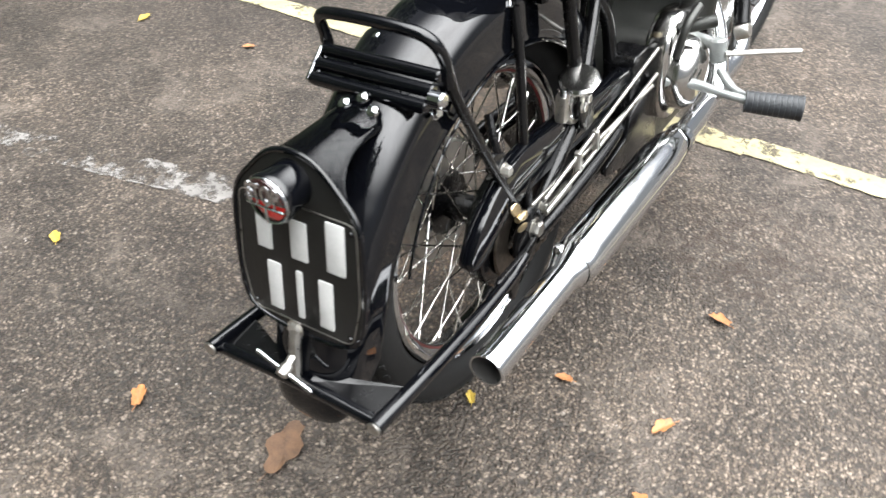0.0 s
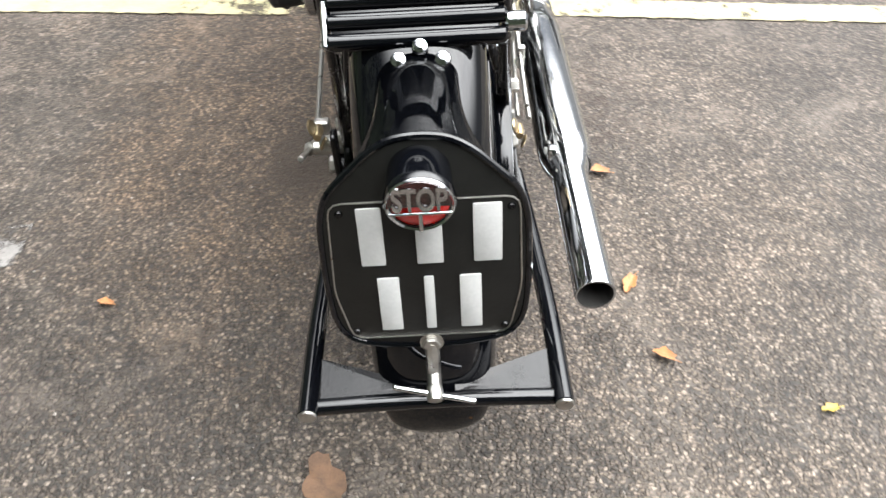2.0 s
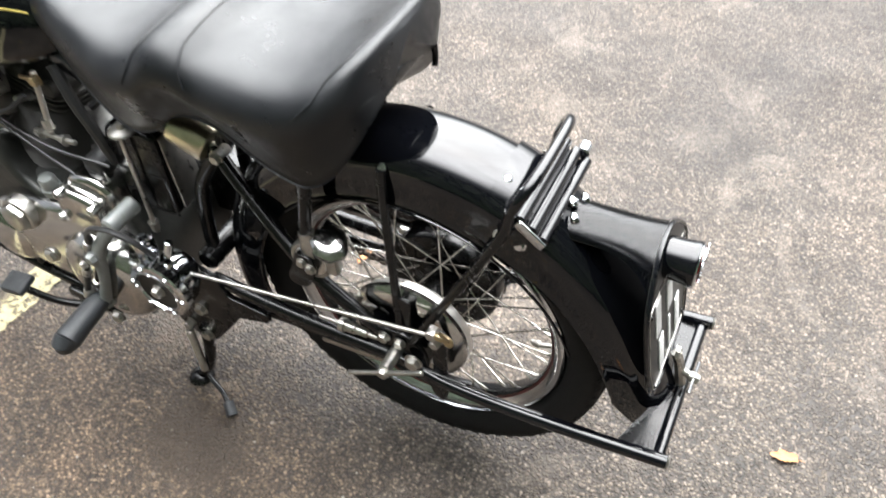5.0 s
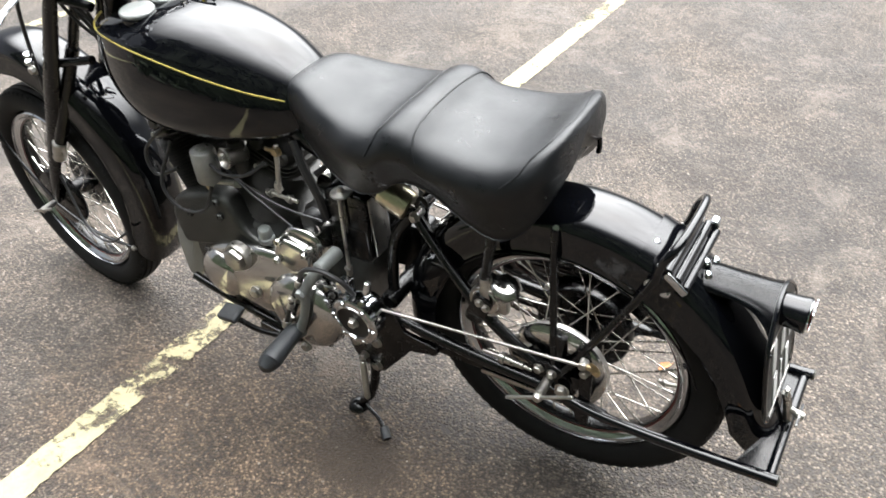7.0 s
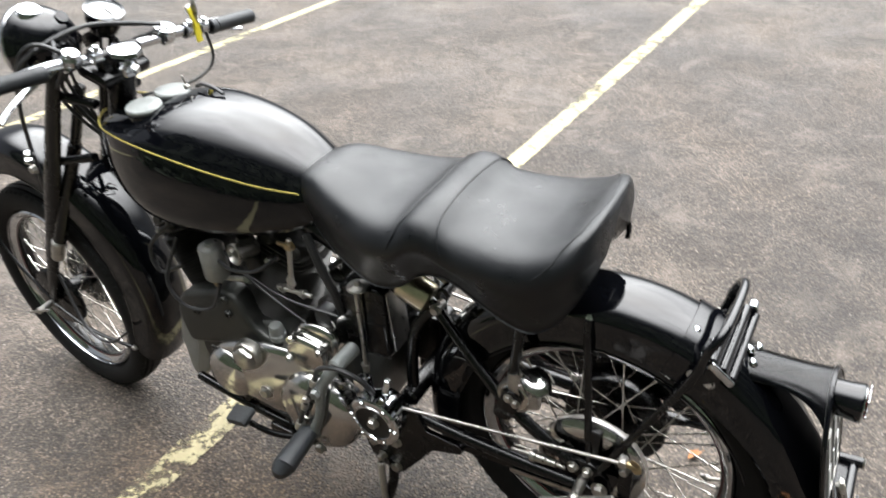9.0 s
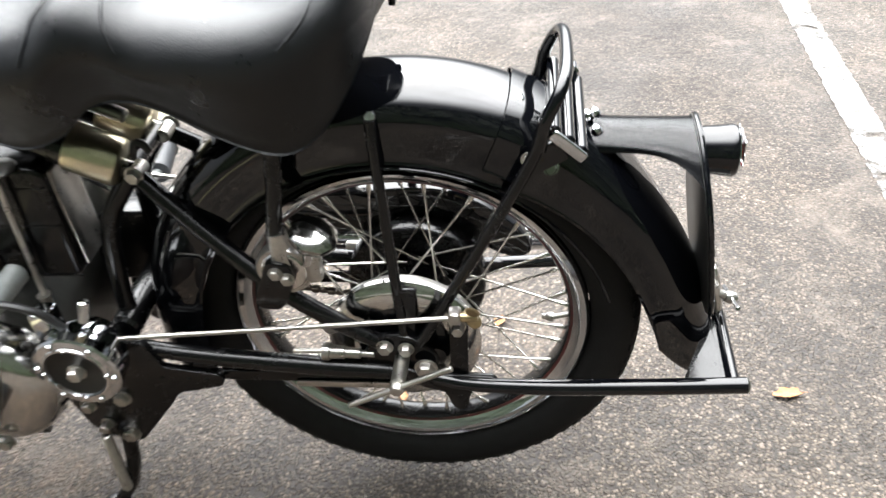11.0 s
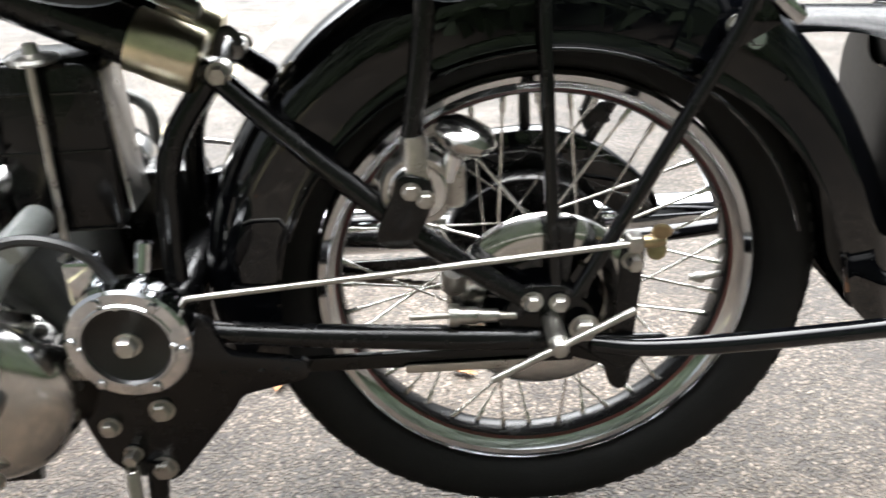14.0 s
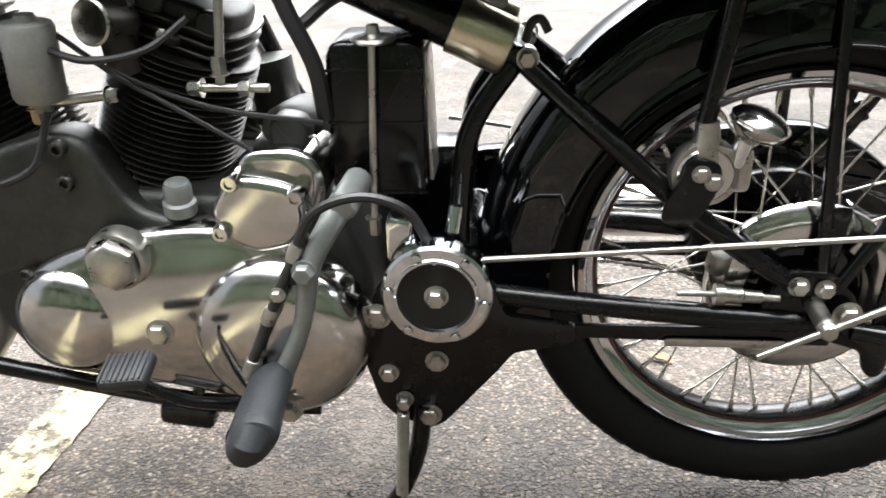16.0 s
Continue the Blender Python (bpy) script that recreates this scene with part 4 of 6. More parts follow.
part("pipe_clamp", lathe([(0.025, -0.008), (0.028, -0.006), (0.028, 0.006), (0.025, 0.008)], (0.42, -0.208, 0.362), (1, 0, 0), 32), M_CHROME, exhaust)
part("header_pipe", tube([(0.40, -0.208, 0.362), (0.60, -0.196, 0.345), (0.80, -0.172, 0.325), (0.95, -0.165, 0.34), (1.06, -0.12, 0.42), (1.10, -0.07, 0.54), (1.07, -0.03, 0.66), (1.01, -0.01, 0.72)], 0.0235, 20), M_CHROME, exhaust, "chromed front exhaust pipe")
part("header_pipe", tube([(0.66, -0.200, 0.345), (0.70, -0.185, 0.40), (0.74, -0.15, 0.48), (0.745, -0.10, 0.56), (0.72, -0.04, 0.66)], 0.0215, 18), M_CHROME, exhaust, "chromed rear exhaust pipe")

# ---------------------------------------------------------------- engine
engine = empty("engine", bike, label="twin-cylinder engine of cast grey and polished alloy")
part("crankcase", slab([(0.52, 0.27), (0.50, 0.40), (0.54, 0.50), (0.66, 0.51), (0.80, 0.52), (0.95, 0.53), (1.00, 0.48), (1.01, 0.36), (0.96, 0.26), (0.80, 0.235), (0.62, 0.235)], -0.105, 0.105, 0.03, 0.018, 3), M_CAST, engine, "dull grey cast alloy crankcase")
part("case_wall", slab([(0.66, 0.48), (0.69, 0.492), (0.745, 0.495), (0.775, 0.512), (0.795, 0.545), (0.812, 0.588), (0.845, 0.600), (0.90, 0.584), (0.995, 0.552), (1.025, 0.49), (1.01, 0.40), (0.93, 0.42), (0.80, 0.46)], 0.07, 0.128, 0.025, 0.014, 4), M_CAST, engine, "dull grey cast alloy case wall")
for x, z in ((0.841, 0.540), (0.840, 0.581), (0.945, 0.52)):
    part("socket_screw", join(lathe([(0.0, 0.004), (0.005, 0.004), (0.005, 0.010), (0.0085, 0.010), (0.010, 0.007), (0.010, 0)], (x, 0.127, z), (0, 1, 0), 18)), M_CAST, engine)
part("front_case", slab([(0.965, 0.505), (1.045, 0.470), (1.075, 0.380), (1.075, 0.262), (1.045, 0.245), (1.000, 0.300), (0.985, 0.380)], 0.060, 0.104, 0.014, 0.008, 3), M_ZINC, engine, "pale grey cast front case")
part("breather", lathe([(0, 0), (0.019, 0), (0.019, 0.014), (0.016, 0.017), (0.016, 0.034), (0.013, 0.040), (0, 0.042)], (0.721, 0.112, 0.497), (-0.08, 0.12, 1), 24), M_FORGE, engine, "dull grey breather cap")

case = [(0.945, 0.345), (0.942, 0.395), (0.905, 0.438), (0.80, 0.478), (0.70, 0.492), (0.62, 0.488), (0.545, 0.445), (0.505, 0.375), (0.510, 0.300), (0.555, 0.252), (0.620, 0.236), (0.70, 0.250), (0.80, 0.272), (0.905, 0.292)]
def domed(outline, y0, y1, radius, bevel, bulge, centre):
    """A cover like slab(), its face swelling gently towards the middle."""
    pts = rounded(outline, radius)
    c = Vector(centre)
    secs = [[(p.x, y0, p.y) for p in pts]]
    for k in range(6):
        a = math.pi / 2 * k / 5
        secs.append([(p.x, y1 - bevel * (1 - math.sin(a)), p.y) for p in shrink(pts, bevel * (1 - math.cos(a)))])
    face = shrink(pts, bevel)
    for s in (0.93, 0.85, 0.75, 0.62, 0.48, 0.32, 0.15, 0.03):
        secs.append([(c.x + (p.x - c.x) * s, y1 + bulge * (1 - s**2.4), c.y + (p.y - c.y) * s) for p in face])
    return rings(secs)


part("primary_cover", domed(case, 0.095, 0.146, 0.04, 0.022, 0.016, (0.735, 0.365)), M_ALLOY, engine, "polished alloy primary chaincase cover")
part("cover_rim", slab([(0.612 + (x - 0.612) * 1.012, 0.36 + (z - 0.36) * 1.025) for x, z in case], 0.090, 0.101, 0.04, 0.003), M_ALLOY, engine)
part("clutch_dome", lathe([(0.0, 0.187), (0.03, 0.186), (0.065, 0.182), (0.088, 0.175), (0.100, 0.164), (0.106, 0.150), (0.107, 0.12)], (0.608, 0, 0.353), "Y", 64), M_ALLOY, engine, "domed polished clutch cover")
part("front_dome", lathe([(0.0, 0.172), (0.03, 0.170), (0.055, 0.162), (0.068, 0.150), (0.073, 0.13)], (0.870, 0, 0.365), "Y", 48), M_ALLOY, engine)
part("cap", join(lathe([(0, 0.181), (0.022, 0.1805), (0.0275, 0.178), (0.0310, 0.174), (0.0310, 0.160)], (0.787, 0, 0.456), "Y", 6), lathe([(0.0310, 0.166), (0.035, 0.164), (0.037, 0.158), (0.037, 0.140)], (0.787, 0, 0.456), "Y", 32)), M_STEEL, engine, "bright screw cap on the chaincase")
part("plug", join(bolt((0.752, 0.161, 0.362), (0, 1, 0), 0.0135, 0.012), lathe([(0.0165, 0), (0.0165, 0.004), (0.012, 0.005)], (0.752, 0.160, 0.362), (0, 1, 0), 20)), M_STEEL, engine)
for x, z in ((0.915, 0.425), (0.81, 0.472), (0.665, 0.482), (0.525, 0.425), (0.506, 0.355), (0.522, 0.300), (0.585, 0.246), (0.73, 0.262), (0.85, 0.286)):
    part("screw", lathe([(0.0, 0.003), (0.0035, 0.003), (0.0045, 0.006), (0.0065, 0.006), (0.0075, 0.004), (0.0075, 0)], (x, 0.138, z), (0, 1, 0), 14), M_DIRTY, engine)
part("cover_boss", lathe([(0, 0.160), (0.008, 0.159), (0.011, 0.154), (0.012, 0.14)], (0.690, 0, 0.330), "Y", 16), M_ALLOY, engine)
# small upper cover with two ears
part("upper_cover", slab([(0.650, 0.550), (0.625, 0.556), (0.582, 0.548), (0.562, 0.536), (0.556, 0.50), (0.572, 0.473), (0.62, 0.460), (0.658, 0.474), (0.673, 0.510)], 0.06, 0.152, 0.014, 0.012, 5), M_ALLOY, engine, "polished alloy upper cover")
part("upper_hump", slab([(0.648, 0.53), (0.644, 0.564), (0.625, 0.578), (0.575, 0.580), (0.552, 0.568), (0.542, 0.54), (0.55, 0.50), (0.62, 0.49)], 0.03, 0.130, 0.016, 0.012, 5), M_ALLOY, engine)
part("upper_lip", lathe([(0.030, 0.10), (0.040, 0.112), (0.040, 0.136), (0.034, 0.142), (0.0, 0.142)], (0.604, 0, 0.488), "Y", 40), M_ALLOY, engine)
for x, z in ((0.640, 0.551), (0.570, 0.534), (0.659, 0.491)):
    part("ear", join(lathe([(0, 0.158), (0.005, 0.158), (0.0055, 0.161), (0.0085, 0.161), (0.0105, 0.156), (0.0105, 0.12)], (x, 0, z), "Y", 18)), M_ALLOY, engine)


def cylinder(base, lean, label):
    """A finned barrel and head on the crankcase, leaning fore or aft by lean degrees."""
    c = empty("cylinder", bike, pose(base[0], base[1], base[2], 0, lean, 0), label)
    r = 0.086
    one = part("fin", lathe([(0.045, -0.0018), (r - 0.002, -0.0010), (r, 0), (r - 0.002, 0.0010), (0.045, 0.0018)], (0, 0, 0), "Z", 48), M_FIN, c, "", pose(0, 0, 0.008))
    for k in range(1, 23):
        more = new("fin", one.data)
        more.parent = c
        more.matrix_basis = pose(0, 0, 0.008 + k * 0.0081)
    part("barrel", lathe([(0, -0.02), (0.056, -0.02), (0.056, 0.19), (0, 0.19)], (0, 0, 0), "Z", 32), M_DIRTY, c)
    part("head", slab([(-0.055, -0.06), (0.055, -0.06), (0.062, 0.0), (0.05, 0.055), (-0.05, 0.055), (-0.062, 0.0)], 0.188, 0.245, 0.02, 0.010, 3, plane="xy"), M_DIRTY, c, "sooty cylinder head")
    for k in range(3):
        part("head_fin", slab([(-0.066, -0.072), (0.066, -0.072), (0.074, 0.0), (0.062, 0.070), (-0.062, 0.070), (-0.074, 0.0)], 0.197 + k * 0.013, 0.2005 + k * 0.013, 0.025, 0.001, 1, plane="xy"), M_FIN, c)
    for s in (-1, 1):
        part("rocker_cap", lathe([(0.0, 0.014), (0.012, 0.014), (0.015, 0.011), (0.016, 0.0)], (s * 0.034, 0.052, 0.232), (0, 1, 0.2), 20), M_FIN, c)
        part("pushrod_tube", tube([(s * 0.022, -0.075, -0.01), (s * 0.030, -0.092, 0.10), (s * 0.036, -0.080, 0.19)], 0.009, 12), M_STEEL, c)
    part("spark_plug", lathe([(0, 0), (0.010, 0), (0.010, 0.012), (0.007, 0.016), (0.006, 0.040), (0, 0.042)], (0.0, 0.062, 0.205), (0, 1, 0.35), 14), M_STEEL, c)
    return c


cylinder((0.792, 0.0, 0.496), -22, "rear finned cylinder")
cylinder((0.945, 0.0, 0.500), 24, "front finned cylinder")

# carburettors, fuel lines, cables on the near side
carb = empty("carburettor", bike, label="carburettor with separate grey float chamber")
part("float_chamber", lathe([(0, 0), (0.010, 0), (0.012, 0.010), (0.026, 0.014), (0.0285, 0.019), (0.0285, 0.092), (0.026, 0.097), (0.012, 0.099), (0.010, 0.106), (0, 0.107)], (0.854, 0.116, 0.620), (-0.06, 0.02, 1), 28), M_ZINC, carb, "dull grey float chamber")
part("nut", bolt((0.861, 0.116, 0.624), (0, 0, -1), 0.009, 0.018), M_BRASS, carb)
part("banjo", join(rod((0.861, 0.116, 0.628), (0.775, 0.100, 0.634), 0.006), bolt((0.785, 0.102, 0.633), (-1, 0, 0), 0.0085, 0.014)), M_STEEL, carb)
part("mixing_chamber", lathe([(0, 0), (0.019, 0), (0.019, 0.085), (0.016, 0.09), (0, 0.09)], (0.768, 0.080, 0.655), (0, 0.1, 1), 24), M_DIRTY, carb)
part("bell_mouth", lathe([(0.019, -0.03), (0.020, 0.012), (0.0235, 0.020), (0.0245, 0.024), (0.022, 0.026), (0.0175, 0.016), (0.0165, -0.03)], (0.766, 0.104, 0.714), (0.25, 1, 0.15), 32), M_STEEL, carb, "bright bell mouth")
tap = empty("fuel_tap", bike)
part("tap_body", join(rod((0.642, 0.090, 0.765), (0.653, 0.104, 0.645), 0.0052), rod((0.690, 0.106, 0.642), (0.598, 0.106, 0.641), 0.0048), bolt((0.672, 0.106, 0.642), (1, 0, 0), 0.0085, 0.016), bolt((0.618, 0.106, 0.641), (1, 0, 0), 0.0085, 0.014), bolt((0.652, 0.103, 0.655), (0, 0, 1), 0.0085, 0.02)), M_STEEL, tap, "plated fuel pipe and unions")
part("tap_lever", join(bolt((0.642, 0.090, 0.750), (0, 1, 0), 0.010, 0.012), block((0.03, 0.006, 0.008), pose(0.652, 0.10, 0.756), 0.002)), M_BRASS, tap)


def cable(pts, r=0.0035, parent=None, name="cable", mat=None):
    return part(name, tube(pts, r, 8, 5), mat or M_CABLE, parent)


wiring = empty("cables", bike, label="black control cables and hoses round the engine")
cable([(0.545, 0.10, 0.60), (0.66, 0.115, 0.622), (0.76, 0.115, 0.660), (0.82, 0.11, 0.70)], 0.0032, wiring)
cable([(0.60, 0.118, 0.56), (0.68, 0.122, 0.612), (0.77, 0.118, 0.665), (0.85, 0.10, 0.72)], 0.0026, wiring)
cable([(0.68, 0.10, 0.715), (0.72, 0.125, 0.688), (0.78, 0.135, 0.680), (0.83, 0.125, 0.690)], 0.0042, wiring, "hose")
cable([(0.97, 0.10, 0.70), (1.00, 0.14, 0.60), (0.95, 0.15, 0.545), (0.87, 0.145, 0.56), (0.845, 0.125, 0.62)], 0.0045, wiring, "hose")
cable([(0.98, 0.08, 0.74), (1.06, 0.11, 0.66), (1.04, 0.12, 0.60), (0.98, 0.10, 0.62)], 0.0045, wiring, "hose")
cable([(0.425, 0.175, 0.492), (0.445, 0.188, 0.535), (0.49, 0.195, 0.553), (0.54, 0.195, 0.535), (0.566, 0.192, 0.488), (0.575, 0.192, 0.45)], 0.0055, wiring, "horn_lead")
cable([(0.545, 0.085, 0.60), (0.550, 0.092, 0.66), (0.575, 0.09, 0.72), (0.60, 0.08, 0.78)], 0.010, wiring, "breather_hose")
cable([(0.565, 0.07, 0.70), (0.53, 0.05, 0.725), (0.49, 0.03, 0.728), (0.46, 0.0, 0.71)], 0.007, wiring, "oil_hose")

# magneto behind the rear cylinder
mag = empty("magneto", bike)
part("body", lathe([(0, 0), (0.030, 0), (0.032, 0.004), (0.032, 0.070), (0.026, 0.078), (0, 0.078)], (0.588, 0.0, 0.572), (0.1, 1, 0.1), 28), M_DIRTY, mag, "black magneto")
part("cover", slab([(0.604, 0.566), (0.606, 0.600), (0.596, 0.610), (0.570, 0.606), (0.560, 0.590), (0.566, 0.566)], 0.070, 0.108, 0.010, 0.007, 3), M_CABLE, mag)
part("clip", tube([(0.556, 0.104, 0.570), (0.550, 0.110, 0.578), (0.553, 0.110, 0.588), (0.560, 0.106, 0.586)], 0.0017, 6), M_STEEL, mag)

# oil tank with its strap
tank_oil = empty("oil_tank", bike, label="black oil tank box behind the engine")
part("box", slab([(0.436, 0.510), (0.432, 0.672), (0.440, 0.685), (0.530, 0.685), (0.540, 0.672), (0.545, 0.515), (0.535, 0.505)], 0.004, 0.088, 0.010, 0.008, 3), M_SATIN, tank_oil)
for z in (0.596, 0.655, 0.512):
    part("seam", slab([(0.434, z - 0.0015), (0.542, z - 0.0015), (0.542, z + 0.0015), (0.434, z + 0.0015)], 0.086, 0.0895, 0, 0.0008), M_SATIN, tank_oil)
part("strap_rod", rod((0.4845, 0.100, 0.690), (0.4965, 0.100, 0.478), 0.0042), M_STEEL, tank_oil, "plated hold-down rod")
part("cap", lathe([(0, 0.0), (0.022, 0.0), (0.024, 0.003), (0.022, 0.006), (0.008, 0.009), (0.006, 0.018), (0, 0.019)], (0.484, 0.092, 0.686), "Z", 28), M_STEEL, tank_oil, "dull plated cap washer")
part("rod_nut", bolt((0.4968, 0.100, 0.487), (0, 0, -1), 0.008, 0.022), M_STEEL, tank_oil)
part("rear_face", block((0.005, 0.058, 0.15), pose(0.4315, 0.046, 0.597, 0, 1, 0), 0.002), M_STEEL, tank_oil, "crinkled bare metal rear face")

part("tray", slab([(0.39, 0.385), (0.39, 0.505), (0.398, 0.516), (0.462, 0.516), (0.50, 0.49), (0.50, 0.385)], -0.115, -0.055, 0.008, 0.004, 3), M_SATIN, tank_oil, "black steel tray")

# horn
horn = empty("horn", bike)
HC = (0.4155, 0.0, 0.4425)
part("ring", lathe([(0.040, 0.203), (0.042, 0.209), (0.045, 0.209), (0.0462, 0.207), (0.0565, 0.206), (0.0595, 0.203), (0.0595, 0.190), (0.056, 0.186)], HC, "Y", 56), M_CHROME, horn, "chrome horn ring")
part("diaphragm", lathe([(0.0, 0.203), (0.038, 0.203), (0.041, 0.205), (0.041, 0.195), (0.0, 0.195)], HC, "Y", 48), M_PLATE, horn, "matt black horn disc")
part("nut", bolt((HC[0], 0.203, HC[2]), (0, 1, 0), 0.0105, 0.012), M_STEEL, horn)
part("body", lathe([(0.056, 0.188), (0.055, 0.165), (0.040, 0.140), (0.035, 0.132), (0, 0.130)], HC, "Y", 40), M_CHROME, horn)
for k in range(6):
    a = radians(60 * k + 8)
    part("screw", lathe([(0, 0.2105), (0.0042, 0.210), (0.0055, 0.2065), (0.0055, 0.204)], (HC[0] + 0.0515 * math.cos(a), 0, HC[2] + 0.0515 * math.sin(a)), "Y", 14), M_CHROME, horn)
for k in range(4):
    a = radians(90 * k)
    part("screw", lathe([(0, 0.212), (0.0022, 0.2115), (0.003, 0.209)], (HC[0] + 0.0435 * math.cos(a), 0, HC[2] + 0.0435 * math.sin(a)), "Y", 10), M_CHROME, horn)
part("bracket", block((0.03, 0.03, 0.05), pose(0.455, 0.165, 0.495), 0.004), M_CHROME, horn, "bright horn bracket")
part("terminal", rod((0.40, 0.17, 0.50), (0.395, 0.16, 0.53), 0.008), M_CHROME, horn)

# foot controls, near side
foot = empty("foot_controls", bike, label="footrest, folding crank and pedals beside the engine")
part("crank", tube([(0.517, 0.155, 0.532), (0.534, 0.176, 0.505), (0.552, 0.190, 0.472), (0.561, 0.194, 0.425), (0.572, 0.196, 0.385), (0.596, 0.196, 0.334)], [0.0150, 0.0130, 0.0130, 0.0105, 0.0100, 0.0125], 14), M_FORGE, foot, "dull grey forged crank")
part("crank_boss", rod((0.508, 0.11, 0.538), (0.515, 0.177, 0.532), 0.0165), M_FORGE, foot)
part("pinch_bolt", bolt((0.556, 0.201, 0.468), (0, 1, 0), 0.0115, 0.012), M_FORGE, foot)
part("link_rod", tube([(0.556, 0.190, 0.506), (0.588, 0.198, 0.441), (0.634, 0.200, 0.340)], 0.0062, 10), M_DIRTY, foot)
part("link_clamp", rod((0.628, 0.196, 0.352), (0.636, 0.202, 0.330), 0.010), M_STEEL, foot)
for at in ((0.566, 0.1935, 0.487), (0.602, 0.1985, 0.411)):
    part("link_joint", lathe([(0, -0.011), (0.0075, -0.010), (0.0085, -0.004), (0.0085, 0.004), (0.0075, 0.010), (0, 0.011)], at, (0.44, 0.05, -0.90), 14), M_STEEL, foot)
part("link_bolt", bolt((0.588, 0.203, 0.441), (0, 1, 0), 0.007, 0.008), M_STEEL, foot)


def rubber_peg(a, b, r0, r1, parent, name="footrest_rubber"):
    a, b = Vector(a), Vector(b)
    L = (b - a).length
    prof = [(0, 0)]
    n = 11
    for i in range(n):
        t = i / (n - 1)
        r = r0 + (r1 - r0) * t
        prof += [(r, L * (t * 0.94 + 0.005)), (r, L * (t * 0.94 + 0.035)), (r - 0.0012, L * (t * 0.94 + 0.042))]
    prof += [(r1 + 0.002, L * 0.965), (r1 + 0.001, L), (0, L * 1.0)]
    return part(name, lathe(prof, a, b - a, 22), M_GRIP, parent, "ribbed black rubber")


part("footrest_rubber", tube([(0.610, 0.200, 0.328), (0.6095, 0.205, 0.328), (0.608, 0.245, 0.325), (0.606, 0.290, 0.321), (0.606, 0.295, 0.320)], [0.022, 0.0285, 0.0305, 0.0330, 0.0322], 22, 5, 0.74), M_GRIP, foot, "black rubber footrest, flattened")
part("footrest_hanger", tube([(0.600, 0.13, 0.300), (0.600, 0.165, 0.310), (0.604, 0.196, 0.317)], 0.012, 12), M_FORGE, foot)
part("pivot_nut", join(bolt((0.598, 0.186, 0.272), (0, 1, 0), 0.012, 0.012)), M_STEEL, foot)
part("gear_pedal", tube([(0.610, 0.165, 0.262), (0.66, 0.195, 0.285), (0.705, 0.225, 0.312), (0.745, 0.245, 0.350)], [0.010, 0.008, 0.007, 0.007], 10), M_SATIN, foot, "black gear pedal")
pad = block((0.056, 0.044, 0.018), pose(0.752, 0.250, 0.368, -14, 8, 0), 0.005)
pad = part("pedal_rubber", pad, M_GRIP, foot, "ribbed black pedal rubber")
for k in range(8):
    part("rib", block((0.003, 0.040, 0.003), Matrix(pose(0.752, 0.250, 0.368, -14, 8, 0)) @ pose(-0.0235 + k * 0.0067, 0, 0.0095), 0.0008), M_GRIP, pad)
part("under_tube", tube([(0.58, 0.12, 0.228), (0.72, 0.135, 0.240), (0.86, 0.135, 0.262), (1.02, 0.125, 0.285)], 0.0115, 12), M_SATIN, foot, "black tube under the engine")
part("under_foot", block((0.07, 0.03, 0.028), pose(0.745, 0.145, 0.232, 0, -8, 0), 0.006), M_SATIN, foot)
footr = empty("foot_controls", bike, label="footrest and crank on the exhaust side")
part("crank", tube([(0.572, -0.137, 0.502), (0.562, -0.18, 0.504), (0.555, -0.222, 0.500)], 0.0115, 12), M_FORGE, footr, "grey forged crank")
part("crank_boss", rod((0.556, -0.215, 0.515), (0.553, -0.222, 0.470), 0.016), M_FORGE, footr)
rubber_peg((0.497, -0.296, 0.430), (0.524, -0.394, 0.426), 0.0205, 0.0230, footr)
part("hanger", tube([(0.47, -0.15, 0.45), (0.49, -0.20, 0.446), (0.496, -0.25, 0.437), (0.500, -0.305, 0.430)], [0.012, 0.010, 0.008, 0.008], 12), M_FORGE, footr)
part("shackle", tube([(0.520, -0.235, 0.470), (0.505, -0.262, 0.450), (0.520, -0.285, 0.430), (0.545, -0.262, 0.425), (0.550, -0.235, 0.450)], 0.008, 10), M_FORGE, footr)
part("pedal_rod", tube([(0.545, -0.235, 0.492), (0.595, -0.300, 0.490), (0.642, -0.350, 0.484)], 0.0050, 8), M_STEEL, footr)
part("lever_nut", lathe([(0, 0.014), (0.013, 0.012), (0.017, 0.004), (0.017, -0.014), (0, -0.014)], (0.650, -0.236, 0.500), (0, -1, 0.4), 16), M_STEEL, footr)
part("oil_pipe", tube([(0.655, -0.228, 0.512), (0.675, -0.215, 0.56), (0.70, -0.18, 0.66)], 0.016, 12), M_SATIN, footr, "black covered pipe")

# gearbox cover and levers on the exhaust side
part("gearbox_cover", slab([(0.46, 0.38), (0.46, 0.53), (0.52, 0.57), (0.62, 0.55), (0.66, 0.46), (0.60, 0.36), (0.52, 0.34)], -0.10, -0.155, 0.03, 0.014, 3), M_ALLOY, engine, "polished alloy gearbox cover")
part("timing_cover", slab([(0.63, 0.30), (0.63, 0.50), (0.72, 0.56), (0.88, 0.55), (0.95, 0.45), (0.93, 0.33), (0.80, 0.27)], -0.10, -0.140, 0.04, 0.016, 3), M_ALLOY, engine, "polished alloy timing cover")
part("lever_shaft", join(rod((0.50, -0.15, 0.54), (0.53, -0.215, 0.56), 0.012), tube([(0.47, -0.165, 0.50), (0.475, -0.175, 0.56), (0.52, -0.18, 0.585)], 0.008, 10)), M_CAST, engine)
part("filter_can", lathe([(0, 0), (0.034, 0), (0.036, 0.004), (0.036, 0.10), (0, 0.10)], (0.665, -0.135, 0.515), (0.12, 0, 1), 28), M_CAST, engine)
